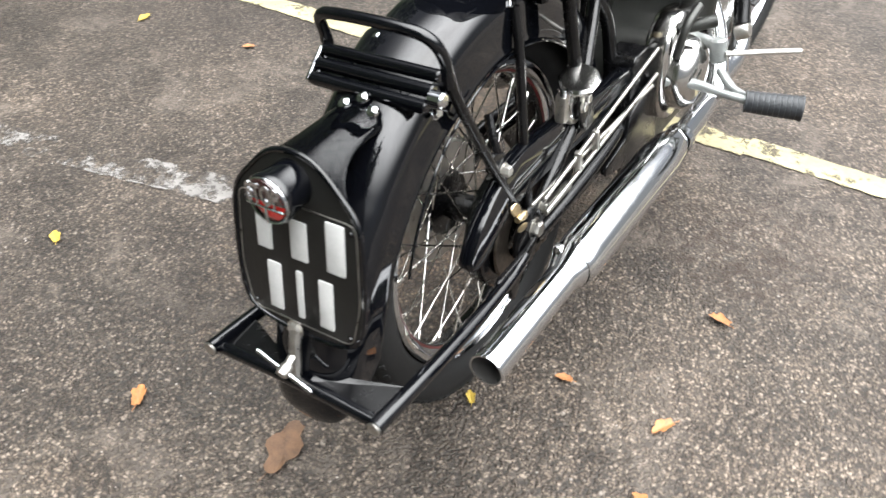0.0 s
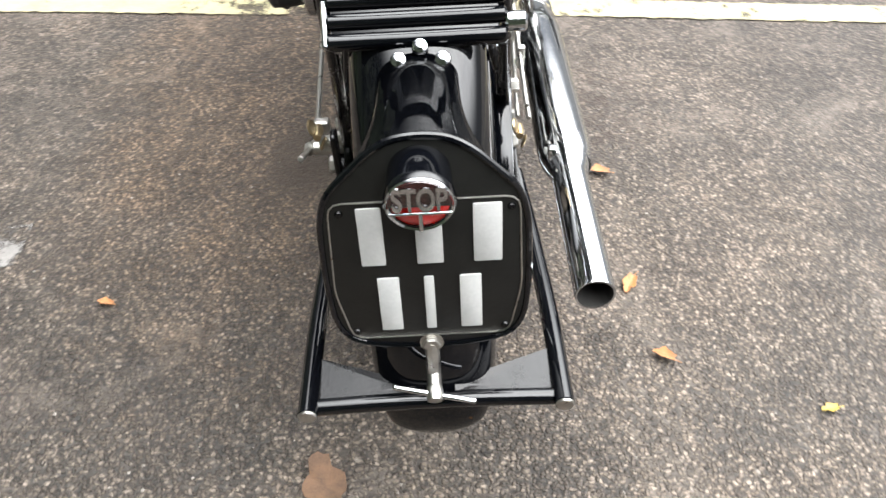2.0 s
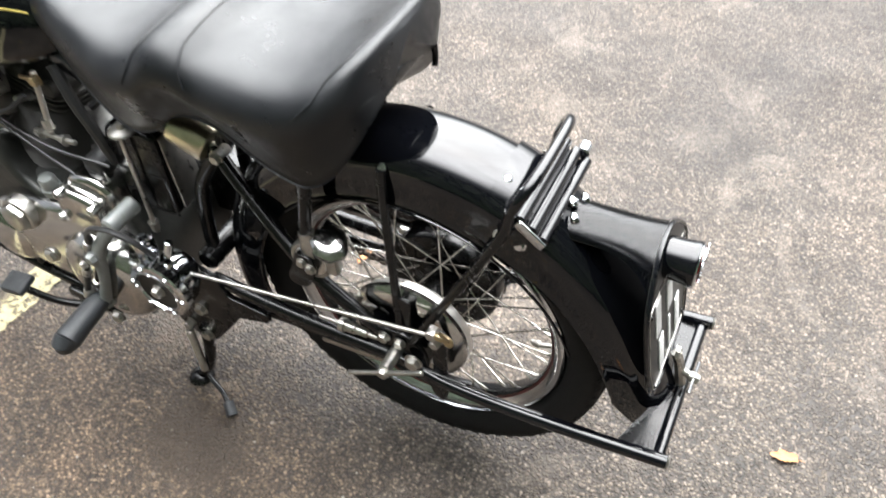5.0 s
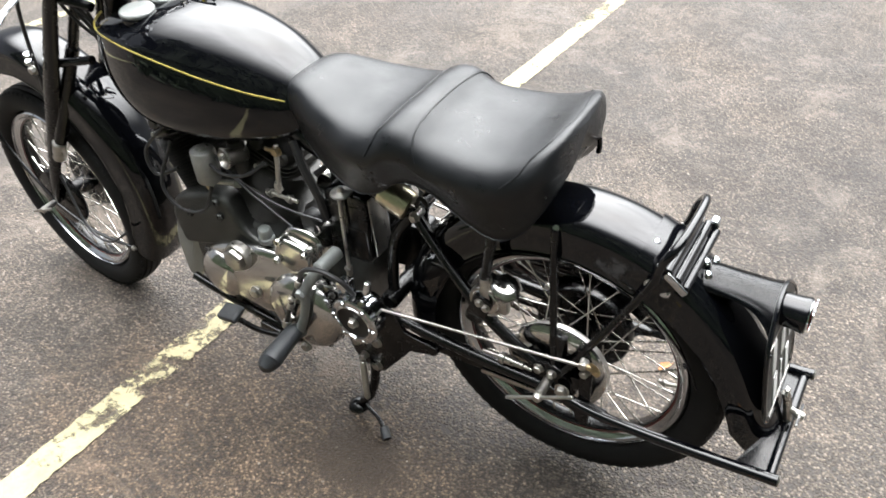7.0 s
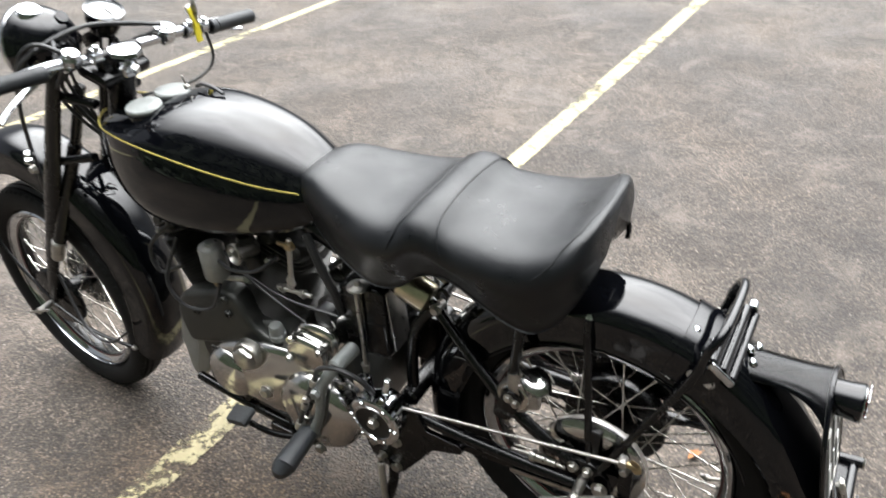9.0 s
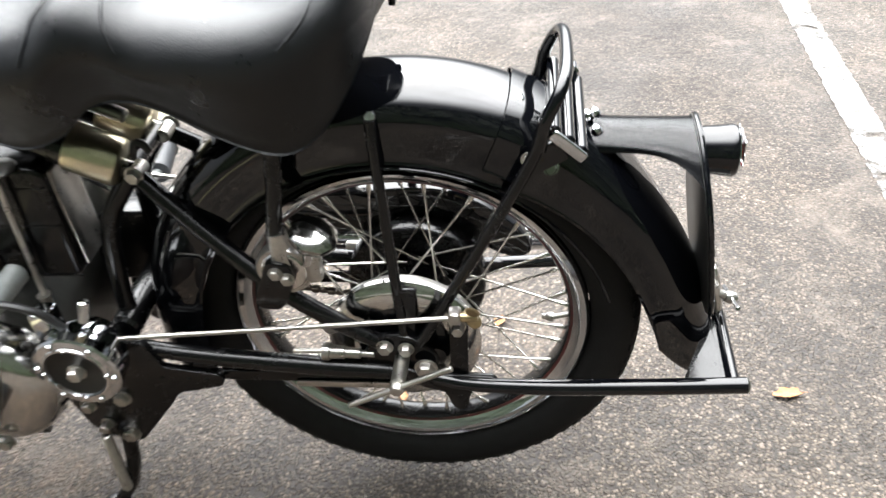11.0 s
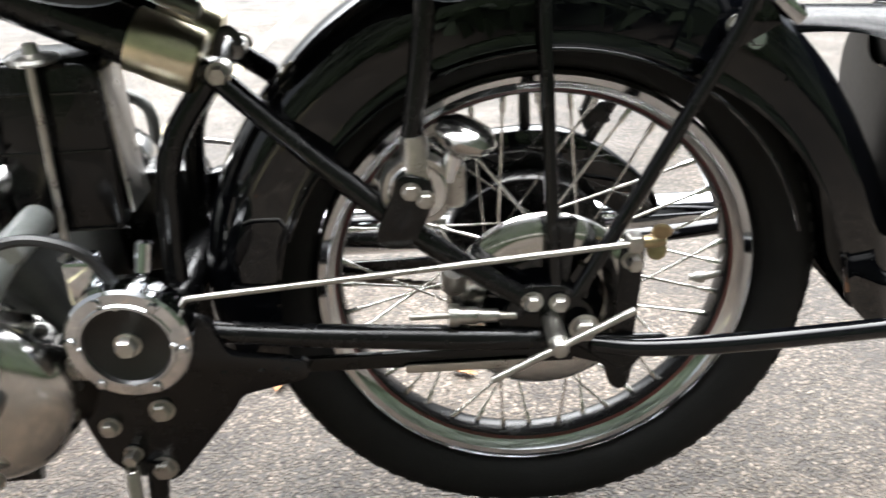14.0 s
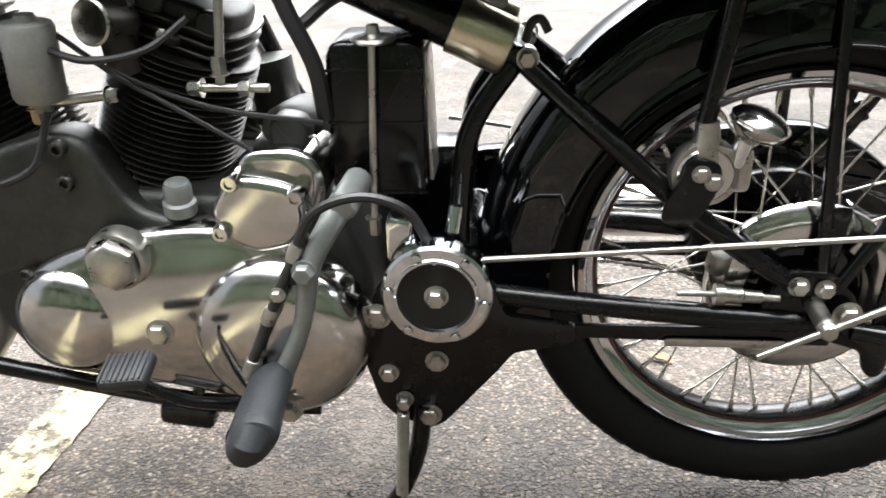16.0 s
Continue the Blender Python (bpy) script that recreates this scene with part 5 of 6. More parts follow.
part("kickstart_case", lathe([(0, 0.205), (0.03, 0.203), (0.055, 0.195), (0.068, 0.182), (0.072, 0.165), (0.072, 0.13)], (0.535, 0, 0.445), (0, -1, 0), 40), M_ALLOY, engine, "rounded polished alloy case")

# prop stand legs
leg = empty("prop_stand", bike, pose(0, 0, 0.010))
part("leg", tube([(0.447, 0.125, 0.230), (0.456, 0.128, 0.162), (0.478, 0.127, 0.094), (0.506, 0.123, 0.050), (0.533, 0.120, 0.016)], [0.0125, 0.012, 0.011, 0.010, 0.0095], 12), M_SATIN, leg, "black prop stand leg")
part("pad", lathe([(0, 0), (0.026, 0), (0.028, 0.005), (0.024, 0.014), (0.012, 0.022), (0, 0.023)], (0.538, 0.119, 0.001), "Z", 22), M_SATIN, leg)
part("tang", tube([(0.520, 0.123, 0.050), (0.495, 0.130, 0.030), (0.455, 0.146, 0.030), (0.425, 0.165, 0.024)], 0.0055, 10), M_SATIN, leg)
part("tang_rubber", tube([(0.428, 0.162, 0.026), (0.408, 0.180, 0.013)], 0.0115, 12), M_GRIP, leg)
part("spring", helix((0.470, 0.144, 0.232), (0.479, 0.144, 0.096), 0.0066, 0.0016, 42, 5, 9), M_STEEL, leg, "coil return spring")
part("pivot", bolt((0.469, 0.131, 0.242), (0, 1, 0), 0.009, 0.016), M_STEEL, leg)

# ---------------------------------------------------------------- fuel tank


def lofted(sections, n_side=9):
    """Skins closed cross sections of (x, [(y, z) over one half, top to bottom])."""
    rows = []
    for x, half in sections:
        pts = smooth_path([(0, y, z) for y, z in half], 4)
        row = [(x, p.y, p.z) for p in pts] + [(x, -p.y, p.z) for p in pts[-2:0:-1]]
        rows.append(row)
    out = []
    m = len(rows[0])
    cols = [smooth_path([r[i] for r in rows], 5) for i in range(m)]
    return rings([[c[k] for c in cols] for k in range(len(cols[0]))])


fuel = empty("fuel_tank", bike, pose(0.022, 0, 0.006), label="glossy black fuel tank with thin gold lines")
tank_table = [  # x, half width, bottom, line height, top
    (0.545, 0.058, 0.800, 0.862, 0.886), (0.575, 0.088, 0.782, 0.870, 0.916), (0.65, 0.121, 0.765, 0.889, 0.962),
    (0.75, 0.143, 0.750, 0.911, 0.992), (0.86, 0.152, 0.742, 0.932, 1.002), (0.96, 0.148, 0.748, 0.946, 0.987),
    (1.04, 0.128, 0.775, 0.950, 0.969), (1.095, 0.098, 0.815, 0.942, 0.955), (1.125, 0.062, 0.865, 0.931, 0.941)]


def tank_half(w, zb, zl, zt):
    zl = zl - 0.004
    d = zt - zl
    return [(0.0, zt), (w * 0.41, zt - d * 0.09), (w * 0.68, zt - d * 0.38), (w * 0.81, zt - d * 0.66), (w * 0.908, zl), (w * 0.973, zl - (zl - zb) * 0.28), (w, zl - (zl - zb) * 0.58), (w * 0.95, zl - (zl - zb) * 0.84), (w * 0.72, zb), (0.0, zb + 0.004)]


part("shell", lofted([(x, tank_half(w, zb, zl, zt)) for x, w, zb, zl, zt in tank_table]), M_BLACK, fuel, "glossy black enamelled tank shell")
for s in (1, -1):
    line = smooth_path([(x, s * (w * 0.908 + 0.0012), zl - 0.0035) for x, w, zb, zl, zt in tank_table[1:-1]], 6)
    part("gold_line", tube(line, 0.0026, 6, 1, flat=0.5), M_GILT, fuel, "thin gold line")
    curl = [(1.095, s * 0.090, 0.9385), (1.112, s * 0.077, 0.945), (1.119, s * 0.060, 0.953), (1.116, s * 0.045, 0.960)]
    part("gold_line", tube(curl, 0.0024, 6, 4), M_GILT, fuel)
    part("filler_collar", lathe([(0.036, 0), (0.036, 0.014), (0.032, 0.018)], (0, 0, 0), "Z", 32), M_BLACK, fuel, "", pose(0.972, 0.018 + s * 0.0405, 0.966, -3 * s, -2, 0))
    part("filler_lid", lathe([(0.036, 0.018), (0.0385, 0.021), (0.0385, 0.026), (0.036, 0.029), (0.0, 0.031)], (0, 0, 0), "Z", 40), M_FORGE, fuel, "round chrome filler lid", pose(0.972, 0.018 + s * 0.0405, 0.966, -3 * s, -2, 0))
part("badge", block((0.05, 0.014, 0.0014), pose(0.80, -0.055, 0.987, 25, -8, 0), 0.0005), M_SILVER, fuel, "small pale tank transfer")
part("tap_lever", tube([(0.905, -0.035, 1.004), (0.88, -0.03, 1.014), (0.845, -0.025, 1.012), (0.815, -0.02, 1.004)], 0.004, 8), M_CABLE, fuel)
part("clip", join(block((0.012, 0.010, 0.010), pose(0.918, -0.02, 1.008), 0.002), rod((0.918, -0.02, 1.008), (0.922, -0.018, 1.033), 0.002)), M_STEEL, fuel)

# ---------------------------------------------------------------- saddle
saddle = empty("saddle", bike, label="black vinyl twin saddle with stitched seams")
seat_table = [  # x, half width, crown, shoulder, skirt
    (0.605, 0.040, 0.892, 0.874, 0.842), (0.594, 0.074, 0.913, 0.895, 0.812), (0.550, 0.098, 0.922, 0.902, 0.775), (0.480, 0.128, 0.908, 0.884, 0.745),
    (0.405, 0.154, 0.896, 0.872, 0.735), (0.345, 0.161, 0.901, 0.877, 0.754), (0.305, 0.158, 0.921, 0.900, 0.785), (0.268, 0.155, 0.920, 0.900, 0.792), (0.225, 0.154, 0.899, 0.878, 0.780),
    (0.150, 0.162, 0.893, 0.872, 0.742), (0.090, 0.165, 0.899, 0.877, 0.728), (0.045, 0.158, 0.914, 0.893, 0.752), (0.012, 0.141, 0.931, 0.911, 0.794), (-0.008, 0.110, 0.936, 0.916, 0.832), (-0.017, 0.062, 0.927, 0.908, 0.858)]


def seat_half(w, zc, zs, zb):
    return [(0.0, zc), (w * 0.45, zc - 0.001), (w * 0.80, zs + (zc - zs) * 0.60), (w * 0.965, zs - 0.008), (w * 1.01, zs - 0.036), (w * 0.95, (zs + zb) / 2 - 0.005), (w * 0.85, zb + 0.012), (w * 0.79, zb + 0.010), (0.0, zb + 0.05)]


part("cover", lofted([(x, seat_half(w, zc, zs, zb)) for x, w, zc, zs, zb in seat_table]), M_SEAT, saddle, "black vinyl seat cover")


def seam(x0, bow, parent):
    """A raised stitched seam across the saddle."""
    xs = [r[0] for r in seat_table][::-1]
    pts = []
    for u in np.linspace(-1, 1, 25).tolist():
        x = x0 + bow * u * u
        w, zc, zs, zb = (float(np.interp(x, xs, [r[k] for r in seat_table][::-1])) for k in (1, 2, 3, 4))
        half = smooth_path([(0, y, z) for y, z in seat_half(w, zc, zs, zb)[:6]], 4)
        k = int(abs(u) * 14.99)
        pts.append((x, math.copysign(half[k].y, u), half[k].z + 0.0008))
    return part("seam", tube(pts, 0.0016, 6, 2), M_SEAT, parent)


seam(0.318, 0.030, saddle)
seam(0.262, -0.020, saddle)
seam(-0.002, 0.070, saddle)
part("base", slab([(0.0, 0.835), (0.04, 0.82), (0.40, 0.80), (0.54, 0.83), (0.54, 0.850), (0.0, 0.86)], -0.055, 0.055, 0.01, 0.004), M_SATIN, saddle)
part("rear_stay", rod((0.080, -0.075, 0.80), (0.090, -0.075, 0.715), 0.0085), M_SATIN, saddle)
part("mount", tube([(-0.006, -0.085, 0.812), (-0.008, -0.086, 0.83), (-0.006, -0.086, 0.85)], 0.005, 8), M_SATIN, saddle)
part("saddle_nose", block((0.05, 0.09, 0.06), pose(0.59, 0, 0.835), 0.012), M_SATIN, saddle)

# ---------------------------------------------------------------- front end
fork = empty("front_fork", bike, FRONT, label="black girder fork with linkages and springs")
AX = Vector((1.560, 0.02, 0.335))
for s in (1, -1):
    y = 0.015 + s * 0.088
    part("blade", tube([(1.165, 0.012 + s * 0.085, 1.075), (1.20, 0.012 + s * 0.087, 1.00), (1.33, y, 0.760), (1.46, y, 0.520), (1.525, y, 0.400), (1.558, 0.02 + s * 0.078, 0.338)], [0.014, 0.020, 0.0245, 0.021, 0.016, 0.013], 14, 6, 0.62), M_SATIN, fork, "black forged fork blade")
    part("link", tube([(1.10, 0.012 + s * 0.060, 0.985), (1.20, 0.012 + s * 0.075, 1.00)], 0.011, 10), M_SATIN, fork)
    part("link", tube([(1.17, 0.012 + s * 0.060, 0.845), (1.30, 0.012 + s * 0.080, 0.82)], 0.011, 10), M_SATIN, fork)
    part("spring_leg", join(rod((1.40, y + s * 0.012, 0.56), (1.25, 0.012 + s * 0.045, 0.86), 0.0165), rod((1.25, 0.012 + s * 0.045, 0.86), (1.17, 0.012 + s * 0.035, 1.01), 0.013)), M_SATIN, fork, "black telescopic spring leg")
    part("spring_end", rod((1.415, y + s * 0.012, 0.53), (1.385, y + s * 0.012, 0.59), 0.0175), M_STEEL, fork, "bright spring leg end")
    part("bolt", bolt((1.33, y + s * 0.025, 0.815), (0, s, 0), 0.010, 0.012), M_STEEL, fork)
part("head_tube", rod((1.075, 0, 1.04), (1.165, 0.005, 0.80), 0.030), M_SATIN, fork)
part("spindle", join(rod((1.560, -0.10, 0.335), (1.560, 0.155, 0.335), 0.009), rod((1.610, 0.150, 0.316), (1.510, 0.150, 0.354), 0.004)), M_STEEL, fork, "plated front wheel spindle with tommy bar")
brf = empty("front_brake", bike, FRONT)
for s in (1, -1):
    part("brake_plate", lathe([(0, 0.068), (0.055, 0.068), (0.07, 0.064), (0.088, 0.062), (0.092, 0.056), (0.092, 0.048), (0, 0.048)], (AX.x, AX.y, AX.z), (0, s, 0), 40), M_SATIN, brf)
    part("brake_arm", slab([(1.600, 0.33), (1.575, 0.33), (1.47, 0.455), (1.485, 0.465)], AX.y + s * 0.078, AX.y + s * 0.085, 0.006, 0.001), M_SATIN, brf)
    cable([(1.46, AX.y + s * 0.09, 0.46), (1.38, AX.y + s * 0.12, 0.33), (1.30, AX.y + s * 0.12, 0.30), (1.235, AX.y + s * 0.10, 0.34)], 0.004, brf)
gf = empty("front_mudguard", bike, FRONT)


def nose_form(a):
    c = float(np.interp(a, (45, 60, 80, 95, 130, 160, 214), (0.376, 0.392, 0.410, 0.416, 0.402, 0.392, 0.390)))
    return c, c - 0.092, 0.076


part("blade", guard("blade", (1.532, 0.02, 0.424), 0.390, 0.298, 0.076, 52, 214, (0.14, 0.8), (0.06, 0.5), 60, form=nose_form), M_BLACK, gf, "deep glossy black front mudguard")
for s in (1, -1):
    part("stay", tube([(1.56, 0.02 + s * 0.085, 0.345), (1.690, 0.02 + s * 0.082, 0.50), (1.728, 0.02 + s * 0.078, 0.690)], 0.005, 8), M_SATIN, gf)
    part("stay", tube([(1.56, 0.02 + s * 0.085, 0.335), (1.42, 0.02 + s * 0.082, 0.27), (1.262, 0.02 + s * 0.076, 0.255)], 0.005, 8), M_SATIN, gf)
    part("bolt", bolt((1.268, 0.02 + s * 0.077, 0.258), (0, s, 0), 0.007, 0.008), M_STEEL, gf)

bars = empty("handlebar", bike, FRONT, label="chromed handlebar with levers, clamps and black rubber grips")
BL, BR = Vector((1.068, 0.312, 1.120)), Vector((1.038, -0.388, 1.032))
part("bar", tube([BL, BL.lerp(BR, 0.22) + Vector((0.012, 0, 0.006)), (1.075, 0.06, 1.085), (1.070, -0.06, 1.075), BL.lerp(BR, 0.78) + Vector((0.012, 0, 0.006)), BR], 0.0115, 16), M_CHROME, bars, "chromed handlebar tube")
d = (BR - BL).normalized()
for a, b, nm in ((BL, BL + d * 0.128, 1), (BR, BR - d * 0.138, 2)):
    L = (b - a).length
    prof = [(0, 0), (0.015, 0), (0.0175, 0.004), (0.0175, 0.012)]
    n = 22 if nm == 1 else 1
    for i in range(n):
        h = 0.014 + (L - 0.03) * i / n
        prof += [(0.0168, h), (0.0168, h + (L - 0.03) / n - 0.0016), (0.0154, h + (L - 0.03) / n - 0.0012), (0.0154, h + (L - 0.03) / n - 0.0003)]
    prof += [(0.017, L - 0.014), (0.0175, L), (0.0115, L)]
    part("grip", lathe(prof, a, b - a, 20), M_GRIP, bars, "ribbed black rubber grip")
for k, t in enumerate((0.27, 0.36, 0.63, 0.72, 0.78)):
    c = BL.lerp(BR, t) + Vector((0.010, 0, 0.004))
    part("clamp", join(lathe([(0.0118, -0.011), (0.0175, -0.010), (0.0175, 0.010), (0.0118, 0.011)], c, d, 20), bolt(c + Vector((-0.012, 0, 0.014)), (-0.3, 0, 1), 0.007, 0.010), block((0.022, 0.016, 0.020), pose(c.x + 0.015, c.y, c.z - 0.006), 0.004)), M_CHROME, bars, "chromed lever clamp")
for a, s in ((BL, 1), (BR, -1)):
    piv = BL.lerp(BR, 0.25 if s > 0 else 0.76) + Vector((0.030, 0, -0.004))
    tip = a + Vector((0.035, -s * 0.025, -0.085)) if s > 0 else a + Vector((0.055, -0.01, -0.04))
    mid = piv.lerp(tip, 0.4) + Vector((0.030, 0, -0.008))
    part("lever", tube([piv, mid, piv.lerp(tip, 0.75) + Vector((0.014, 0, 0)), tip], [0.008, 0.007, 0.006, 0.0075], 10, 6, 0.6), M_CHROME, bars, "chromed control lever")
    cable([piv, piv + Vector((0.07, -s * 0.06, 0.03)), (1.19, s * 0.07, 1.09), (1.19, s * 0.05, 0.98), (1.13, s * 0.06, 0.88)], 0.0042, bars)
part("stem_nut", join(lathe([(0, 0), (0.024, 0), (0.026, 0.004), (0.026, 0.018), (0.020, 0.022), (0.014, 0.036), (0.034, 0.042), (0.038, 0.050), (0.034, 0.058), (0, 0.062)], (1.052, 0.004, 1.035), (-0.2, 0, 1), 8)), M_CHROME, bars, "large faceted chrome damper knob")
part("yoke", join(block((0.09, 0.13, 0.03), pose(1.085, 0.008, 1.048, 0, -20, 0), 0.010), block((0.03, 0.05, 0.05), pose(1.07, 0.03, 1.07), 0.008), block((0.03, 0.05, 0.05), pose(1.068, -0.03, 1.066), 0.008)), M_SATIN, bars)
part("mirror_stem", join(tube([(1.045, -0.215, 1.07), (1.035, -0.212, 1.10), (1.04, -0.215, 1.125)], 0.005, 8), block((0.010, 0.028, 0.018), pose(1.04, -0.20, 1.110, 0, 0, 20), 0.004)), M_STEEL, bars)
part("switch", lathe([(0, 0), (0.020, 0), (0.022, 0.003), (0.022, 0.014), (0.017, 0.020), (0.016, 0.026), (0, 0.027)], (1.070, 0.115, 1.098), (-0.4, 0, 1), 24), M_CHROME, bars, "round chrome switch")
part("switch", lathe([(0, 0), (0.022, 0), (0.024, 0.003), (0.024, 0.010), (0.018, 0.014), (0, 0.015)], (1.062, -0.135, 1.080), (-0.4, 0, 1), 24), M_CHROME, bars, "round chrome switch")
speedo = empty("speedometer", bike, FRONT)
SC = Vector((1.168, -0.070, 1.128))
part("case", lathe([(0, -0.04), (0.030, -0.038), (0.040, -0.01), (0.042, 0.012), (0.038, 0.014)], SC, (-0.5, 0, 1), 40), M_SATIN, speedo, "black instrument case")
part("bezel", lathe([(0.0385, 0.010), (0.043, 0.013), (0.043, 0.018), (0.039, 0.021), (0.0375, 0.016)], SC, (-0.5, 0, 1), 48), M_CHROME, speedo, "chrome bezel")
part("dial", lathe([(0.0385, 0.0145), (0.02, 0.016), (0, 0.0165)], SC, (-0.5, 0, 1), 40), M_DIAL, speedo, "pale reflecting dial glass")
ax = Vector((-0.5, 0, 1)).normalized()
side = ax.cross(Vector((0, 1, 0))).normalized()
ticks = bmesh.new()
for k in range(15):
    a = radians(-120 + k * 240 / 14)
    q = SC + ax * 0.0168 + 0.031 * (math.cos(a) * side + math.sin(a) * Vector((0, 1, 0)))
    join(ticks, rod(q, q + 0.005 * (math.cos(a) * side + math.sin(a) * Vector((0, 1, 0))), 0.0008, 5))
join(ticks, rod(SC + ax * 0.0178, SC + ax * 0.0178 + 0.026 * side, 0.0009, 5))
part("dial_marks", ticks, M_PLATE, speedo)
head = empty("headlamp", bike, FRONT, label="black headlamp shell with a chrome rim")
HCN, hax = Vector((1.268, 0.042, 1.098)), Vector((1, 0.10, -0.05))
part("shell", lathe([(0, -0.094), (0.027, -0.091), (0.051, -0.078), (0.068, -0.055), (0.078, -0.025), (0.081, 0.0), (0.081, 0.010)], HCN, hax, 48), M_BLACK, head, "glossy black lamp shell")
part("rim", lathe([(0.080, 0.008), (0.0835, 0.011), (0.0835, 0.020), (0.079, 0.026), (0.074, 0.026)], HCN, hax, 48), M_CHROME, head, "chrome lamp rim")
part("lens", lathe([(0.076, 0.023), (0.053, 0.032), (0.0, 0.038)], HCN, hax, 40), M_DIAL, head, "lamp glass")
part("ammeter", join(lathe([(0, 0.012), (0.024, 0.011), (0.027, 0.008), (0.028, 0)], HCN + Vector((-0.026, 0.010, 0.068)), (-0.25, 0, 1), 28)), M_CHROME, head, "round chrome meter in the shell")
part("switch_knob", lathe([(0, 0.016), (0.014, 0.015), (0.016, 0.0)], HCN + Vector((-0.066, -0.026, 0.046)), (-0.8, 0, 0.7), 20), M_SATIN, head)
for s in (1, -1):
    part("bracket", block((0.06, 0.006, 0.03), pose(1.225, 0.035 + s * 0.092, 1.075, 0, 20, 0), 0.003), M_SATIN, head)
loom = empty("cables", bike, FRONT, label="black cables looping round the steering head")
for k in range(9):
    s = 1 if k % 2 else -1
    o = 0.008 * k
    cable([(1.06 + o * 0.3, s * (0.10 + o * 0.6), 1.09), (1.13 + o, s * (0.075 + o * 0.3), 1.06 - o), (1.145, s * (0.055 + o * 0.2), 0.97 - o), (1.115 - o, s * 0.055, 0.88), (1.07 - o, s * 0.05, 0.80)], 0.0036 + 0.0004 * (k % 3), loom)
cable([(1.08, 0.10, 1.105), (1.16, 0.12, 1.13), (1.22, 0.135, 1.09), (1.30, 0.12, 0.98), (1.36, 0.10, 0.86), (1.38, 0.10, 0.72), (1.42, 0.115, 0.52)], 0.005, loom)
cable([(1.05, -0.12, 1.10), (1.10, -0.06, 1.120), (1.14, 0.03, 1.135), (1.19, 0.14, 1.10), (1.24, 0.15, 1.02)], 0.005, loom)
for at in ((1.361, 0.112, 0.840), (1.368, 0.112, 0.820)):
    part("cable_adjuster", lathe([(0, 0.006), (0.009, 0.005), (0.011, 0.002), (0.011, -0.002), (0.009, -0.005), (0, -0.006)], at, (-0.3, 0, 1), 18), M_CHROME, loom, "chrome cable adjuster")
tag = tagged(empty("key_tag", None, LEAN @ FRONT), "bright yellow plastic tag hanging from the handlebar", "tag")
part("strip", block((0.003, 0.020, 0.085), pose(1.040, -0.208, 1.074, 6, 4, 8), 0.001), M_TAG, tag)
part("fold", block((0.003, 0.016, 0.055), pose(1.036, -0.200, 1.090, -20, 0, 20), 0.001), M_TAG, tag)
part("cord", tube([(1.044, -0.212, 1.092), (1.030, -0.206, 1.096), (1.042, -0.202, 1.094)], 0.0012, 6), M_CABLE, tag)
cable([(1.045, -0.235, 1.05), (1.045, -0.240, 0.985), (1.05, -0.215, 0.955), (1.06, -0.16, 0.945), (1.08, -0.10, 0.95), (1.10, -0.05, 0.955)], 0.0038, bars, "brake_switch_lead")

# front frame member, under the tank
spine = empty("upper_frame", bike)
part("spine", tube([(1.10, 0, 0.93), (0.85, 0, 0.83), (0.60, 0, 0.80)], 0.035, 14), M_SATIN, spine)
part("front_plate", slab([(1.02, 0.74), (1.16, 0.80), (1.12, 0.62), (1.01, 0.58)], -0.03, 0.03, 0.02, 0.006), M_SATIN, spine)

# ---------------------------------------------------------------- fallen leaves


def leaf(at, size, mat, label, turn, curl=0.25, lobes=5):
    """A dry leaf: a lobed blade curled along its midrib, with a stalk."""
    rng = random.Random(int(abs(at[0] * 1000 + at[1] * 777)))
    t = tagged(empty("leaf", None, pose(at[0], at[1], 0.004, 0, 0, turn)), label, "leaf", "fallen leaves")
    bm = bmesh.new()
    n = 28
    ring = []
    for i in range(n):
        a = 2 * math.pi * i / n
        r = size * (0.36 + (0.10 if lobes > 5 else 0.04) * math.cos(lobes * a) + rng.uniform(-0.03, 0.03)) * (1.25 if abs(math.cos(a)) > 0.8 else 1)
        x, y = r * math.cos(a) * 1.25, r * math.sin(a) * 0.85
        ring.append((x, y, abs(y) * curl * 1.2 + rng.uniform(0, 0.06) * size))
    outer = [bm.verts.new(p) for p in ring]
    inner = [bm.verts.new((x * 0.5, y * 0.5, z * 0.35)) for x, y, z in ring]
    mid = bm.verts.new((0, 0, 0.001))
    for i in range(n):
        j = (i + 1) % n
        bm.faces.new((inner[i], outer[i], outer[j], inner[j]))
        bm.faces.new((mid, inner[i], inner[j]))
    bmesh.ops.recalc_face_normals(bm, faces=bm.faces[:])
    bmesh.ops.solidify(bm, geom=bm.faces[:], thickness=0.0006)
    part("blade", bm, mat, t)
    part("stalk", tube([(-size * 0.35, 0, 0.002), (-size * 0.6, size * 0.04, 0.003), (-size * 0.85, size * 0.10, 0.004)], 0.0007, 6, 3), mat, t)
    return t


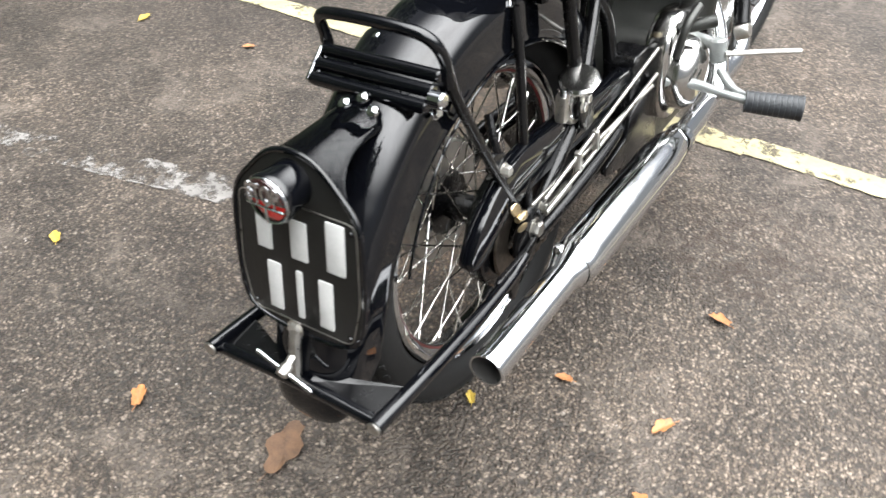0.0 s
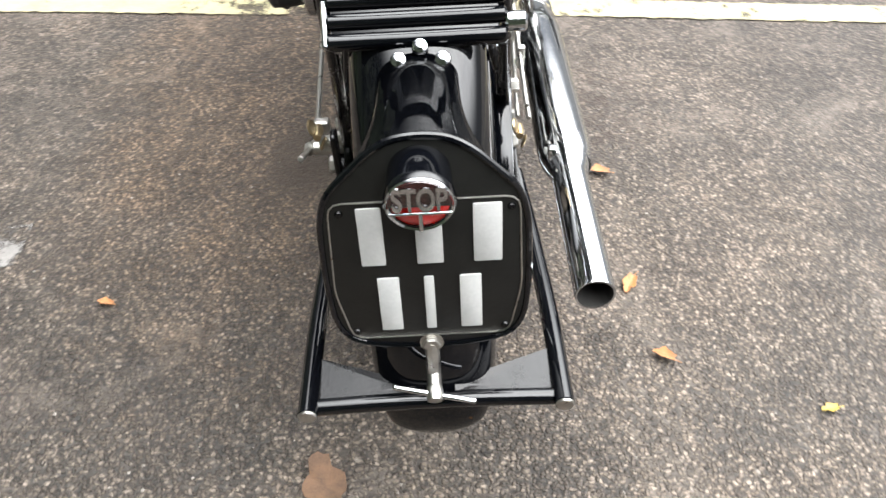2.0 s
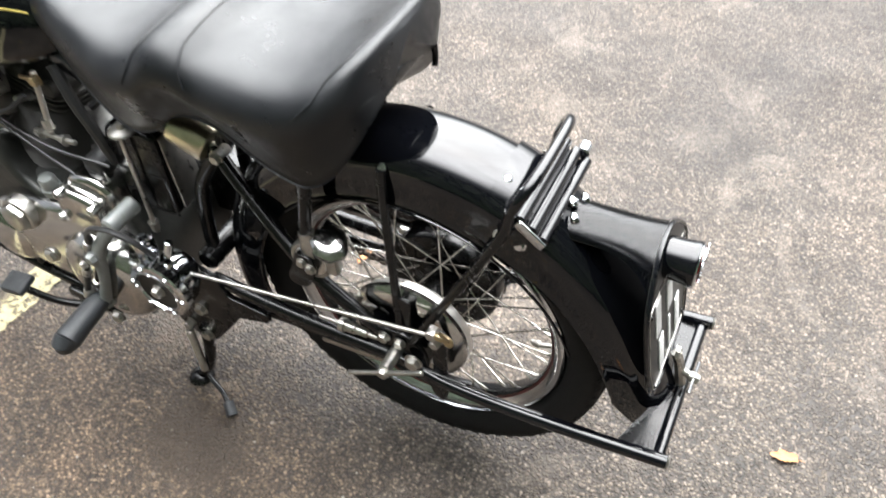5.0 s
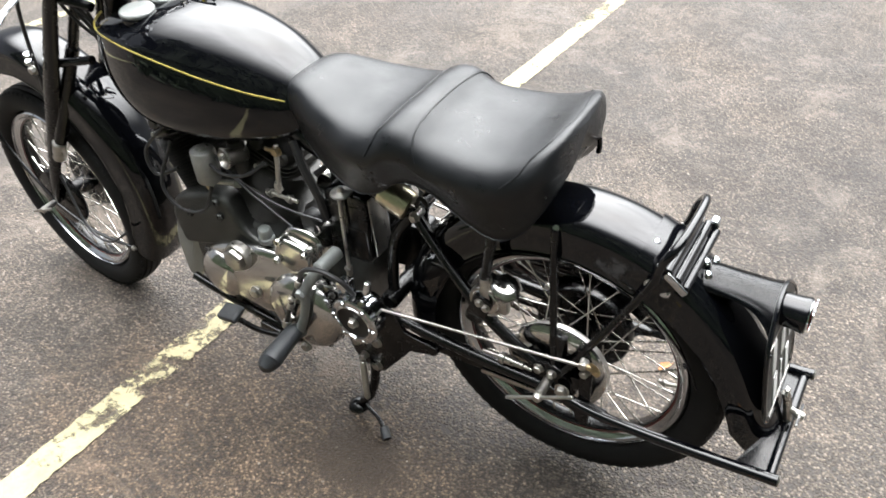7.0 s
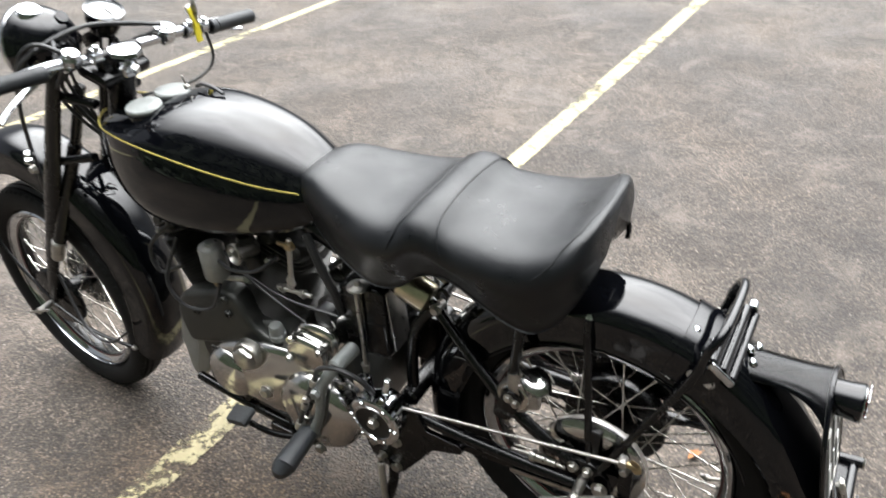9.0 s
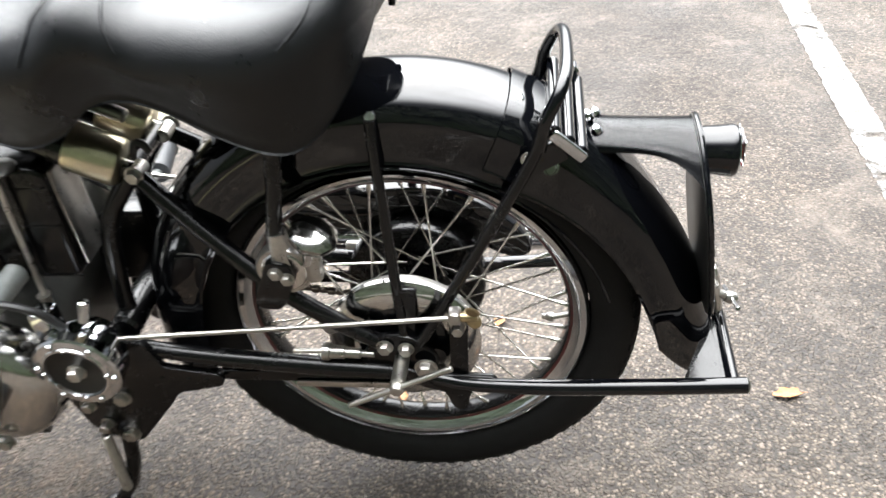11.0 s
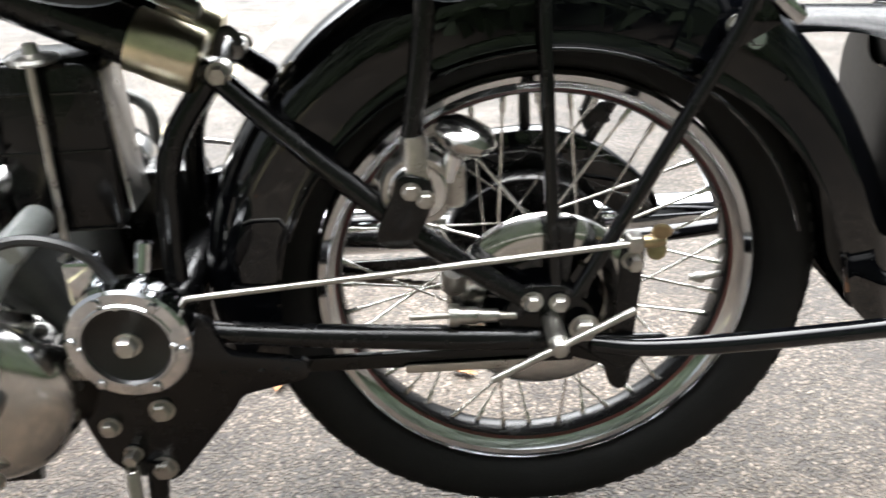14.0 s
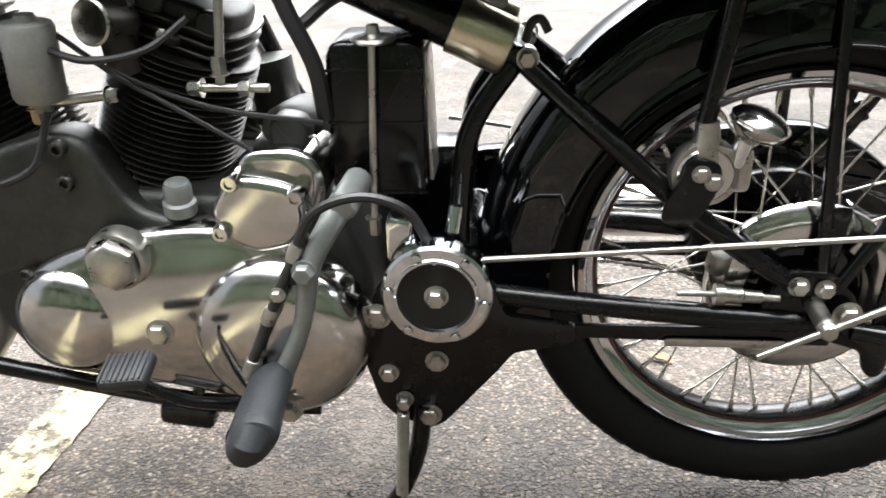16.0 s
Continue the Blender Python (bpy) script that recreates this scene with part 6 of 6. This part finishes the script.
leaf((0.759, 1.767), 0.050, M_LEAFY, "small yellow fallen leaf on tarmac", 20)
leaf((-0.185, 0.999), 0.040, M_LEAFY, "small yellow fallen leaf on tarmac", 60)
leaf((0.793, 1.323), 0.034, M_LEAF, "small faded orange fallen leaf on tarmac", 130, 0.4)
leaf((-0.402, 0.474), 0.044, M_LEAF, "small curled orange fallen leaf on tarmac", 35, 0.6)
leaf((0.025, 0.590), 0.026, M_LEAF, "tiny curled orange fallen leaf on tarmac", 75, 0.5)
leaf((0.398, -0.358), 0.040, M_LEAF, "small curled orange fallen leaf on tarmac", 80, 0.6)
leaf((0.067, -0.360), 0.042, M_LEAF, "small curled orange fallen leaf on tarmac", 150, 0.5)
leaf((-0.102, -0.388), 0.036, M_LEAF, "small curled orange fallen leaf on tarmac", 60, 0.6)
leaf((-0.213, -0.639), 0.026, M_LEAFY, "tiny pale yellow fallen leaf on tarmac", 100, 0.4)
leaf((-0.644, -0.189), 0.044, M_LEAF, "pale orange fallen leaf on tarmac", 10, 0.3)
leaf((-0.342, 0.176), 0.095, M_LEAFB, "large brown crumpled leaf flat on tarmac", 15, 0.12, 4)
leaf((0.075, -0.159), 0.030, M_LEAF, "small orange fallen leaf under the motorcycle", 100, 0.4)
leaf((-0.065, -0.035), 0.028, M_LEAFY, "small yellowed fallen leaf under the rear tyre", 40, 0.4)
leaf((1.95, 0.55), 0.035, M_LEAF, "small curled orange fallen leaf on tarmac", 100, 0.4)

# ---------------------------------------------------------------- trees that close the car park, mirrored in the bright parts
def tree_belt(name, arc, radius, height, label):
    """Tall overgrown trees along an arc: a dark lumpy core under thousands of leaf blades."""
    rng = np.random.RandomState(int(radius * 10))
    h = tagged(empty(name), label, "trees")
    rows = []
    for i in range(61):
        a = radians(arc[0] + (arc[1] - arc[0]) * i / 60)
        row = []
        for k in range(13):
            u = k / 12
            z = height * math.sin(u * math.pi) ** 0.7 * (0.82 + 0.25 * noise.noise(Vector((i * 0.31, 0.0, 3.0))))
            d = radius + 1.1 * math.cos(u * math.pi) * -1 + 0.35 * noise.noise(Vector((i * 0.4, k * 0.6, 1.0)))
            row.append((0.5 + d * math.cos(a), d * math.sin(a), max(0.0, z)))
        rows.append(row)
    part("core", rings(rows, closed=False), M_HEDGE, h)
    pts = np.array(rows).reshape(-1, 3)
    n = 16000
    c = pts[rng.randint(0, len(pts), n)] + rng.normal(0, 0.22, (n, 3))
    c[:, 2] = np.abs(c[:, 2])
    e1 = rng.normal(0, 1, (n, 3))
    e1 *= (rng.uniform(0.10, 0.22, n) / np.linalg.norm(e1, axis=1))[:, None]
    e2 = np.cross(e1, rng.normal(0, 1, (n, 3)))
    e2 *= (0.10 / np.linalg.norm(e2, axis=1))[:, None]
    v = np.stack([c - e1, c - e2 * 0.5, c + e1, c + e2 * 0.5], 1).reshape(-1, 3)
    me = bpy.data.meshes.new("leaves")
    me.from_pydata(v.tolist(), [], [tuple(range(4 * i, 4 * i + 4)) for i in range(n)])
    me.materials.append(M_HEDGE)
    ob = new("leaves", me)
    ob.parent = h
    tagged(ob, kind="stuff")
    return h


tree_belt("tree_belt", (38, 200), 4.9, 5.6, "tall dark green belt of trees beside the car park")

# ---------------------------------------------------------------- loose grit on the tarmac


def grit(name, count, label):
    """Loose chippings: small uneven stones lying on the tarmac round the machine."""
    rng = np.random.RandomState(31)
    corner = np.array([(1, 0, 0), (0, 1, 0), (-1, 0, 0), (0, -1, 0), (0, 0, 1), (0, 0, -0.6)])
    tri = [(0, 1, 4), (1, 2, 4), (2, 3, 4), (3, 0, 4), (1, 0, 5), (2, 1, 5), (3, 2, 5), (0, 3, 5)]
    xy = np.stack([rng.uniform(-1.6, 2.4, count), rng.uniform(-1.6, 1.6, count)], 1)
    size = rng.uniform(0.0012, 0.0042, count) ** 1.0
    turn = rng.uniform(0, 2 * math.pi, count)
    verts, faces = [], []
    for i in range(count):
        p = corner * size[i] * rng.uniform(0.65, 1.2, (6, 3))
        c, s = math.cos(turn[i]), math.sin(turn[i])
        p = np.stack([p[:, 0] * c - p[:, 1] * s + xy[i, 0], p[:, 0] * s + p[:, 1] * c + xy[i, 1], p[:, 2] * 0.7 + size[i] * 0.35], 1)
        faces += [tuple(6 * i + k for k in t) for t in tri]
        verts += p.tolist()
    me = bpy.data.meshes.new(name)
    me.from_pydata(verts, [], faces)
    me.materials.append(M_GRIT)
    return tagged(new(name, me), label, "gravel", kind="stuff")


grit("gravel", 5200, "loose pale and brown chippings scattered on the tarmac")
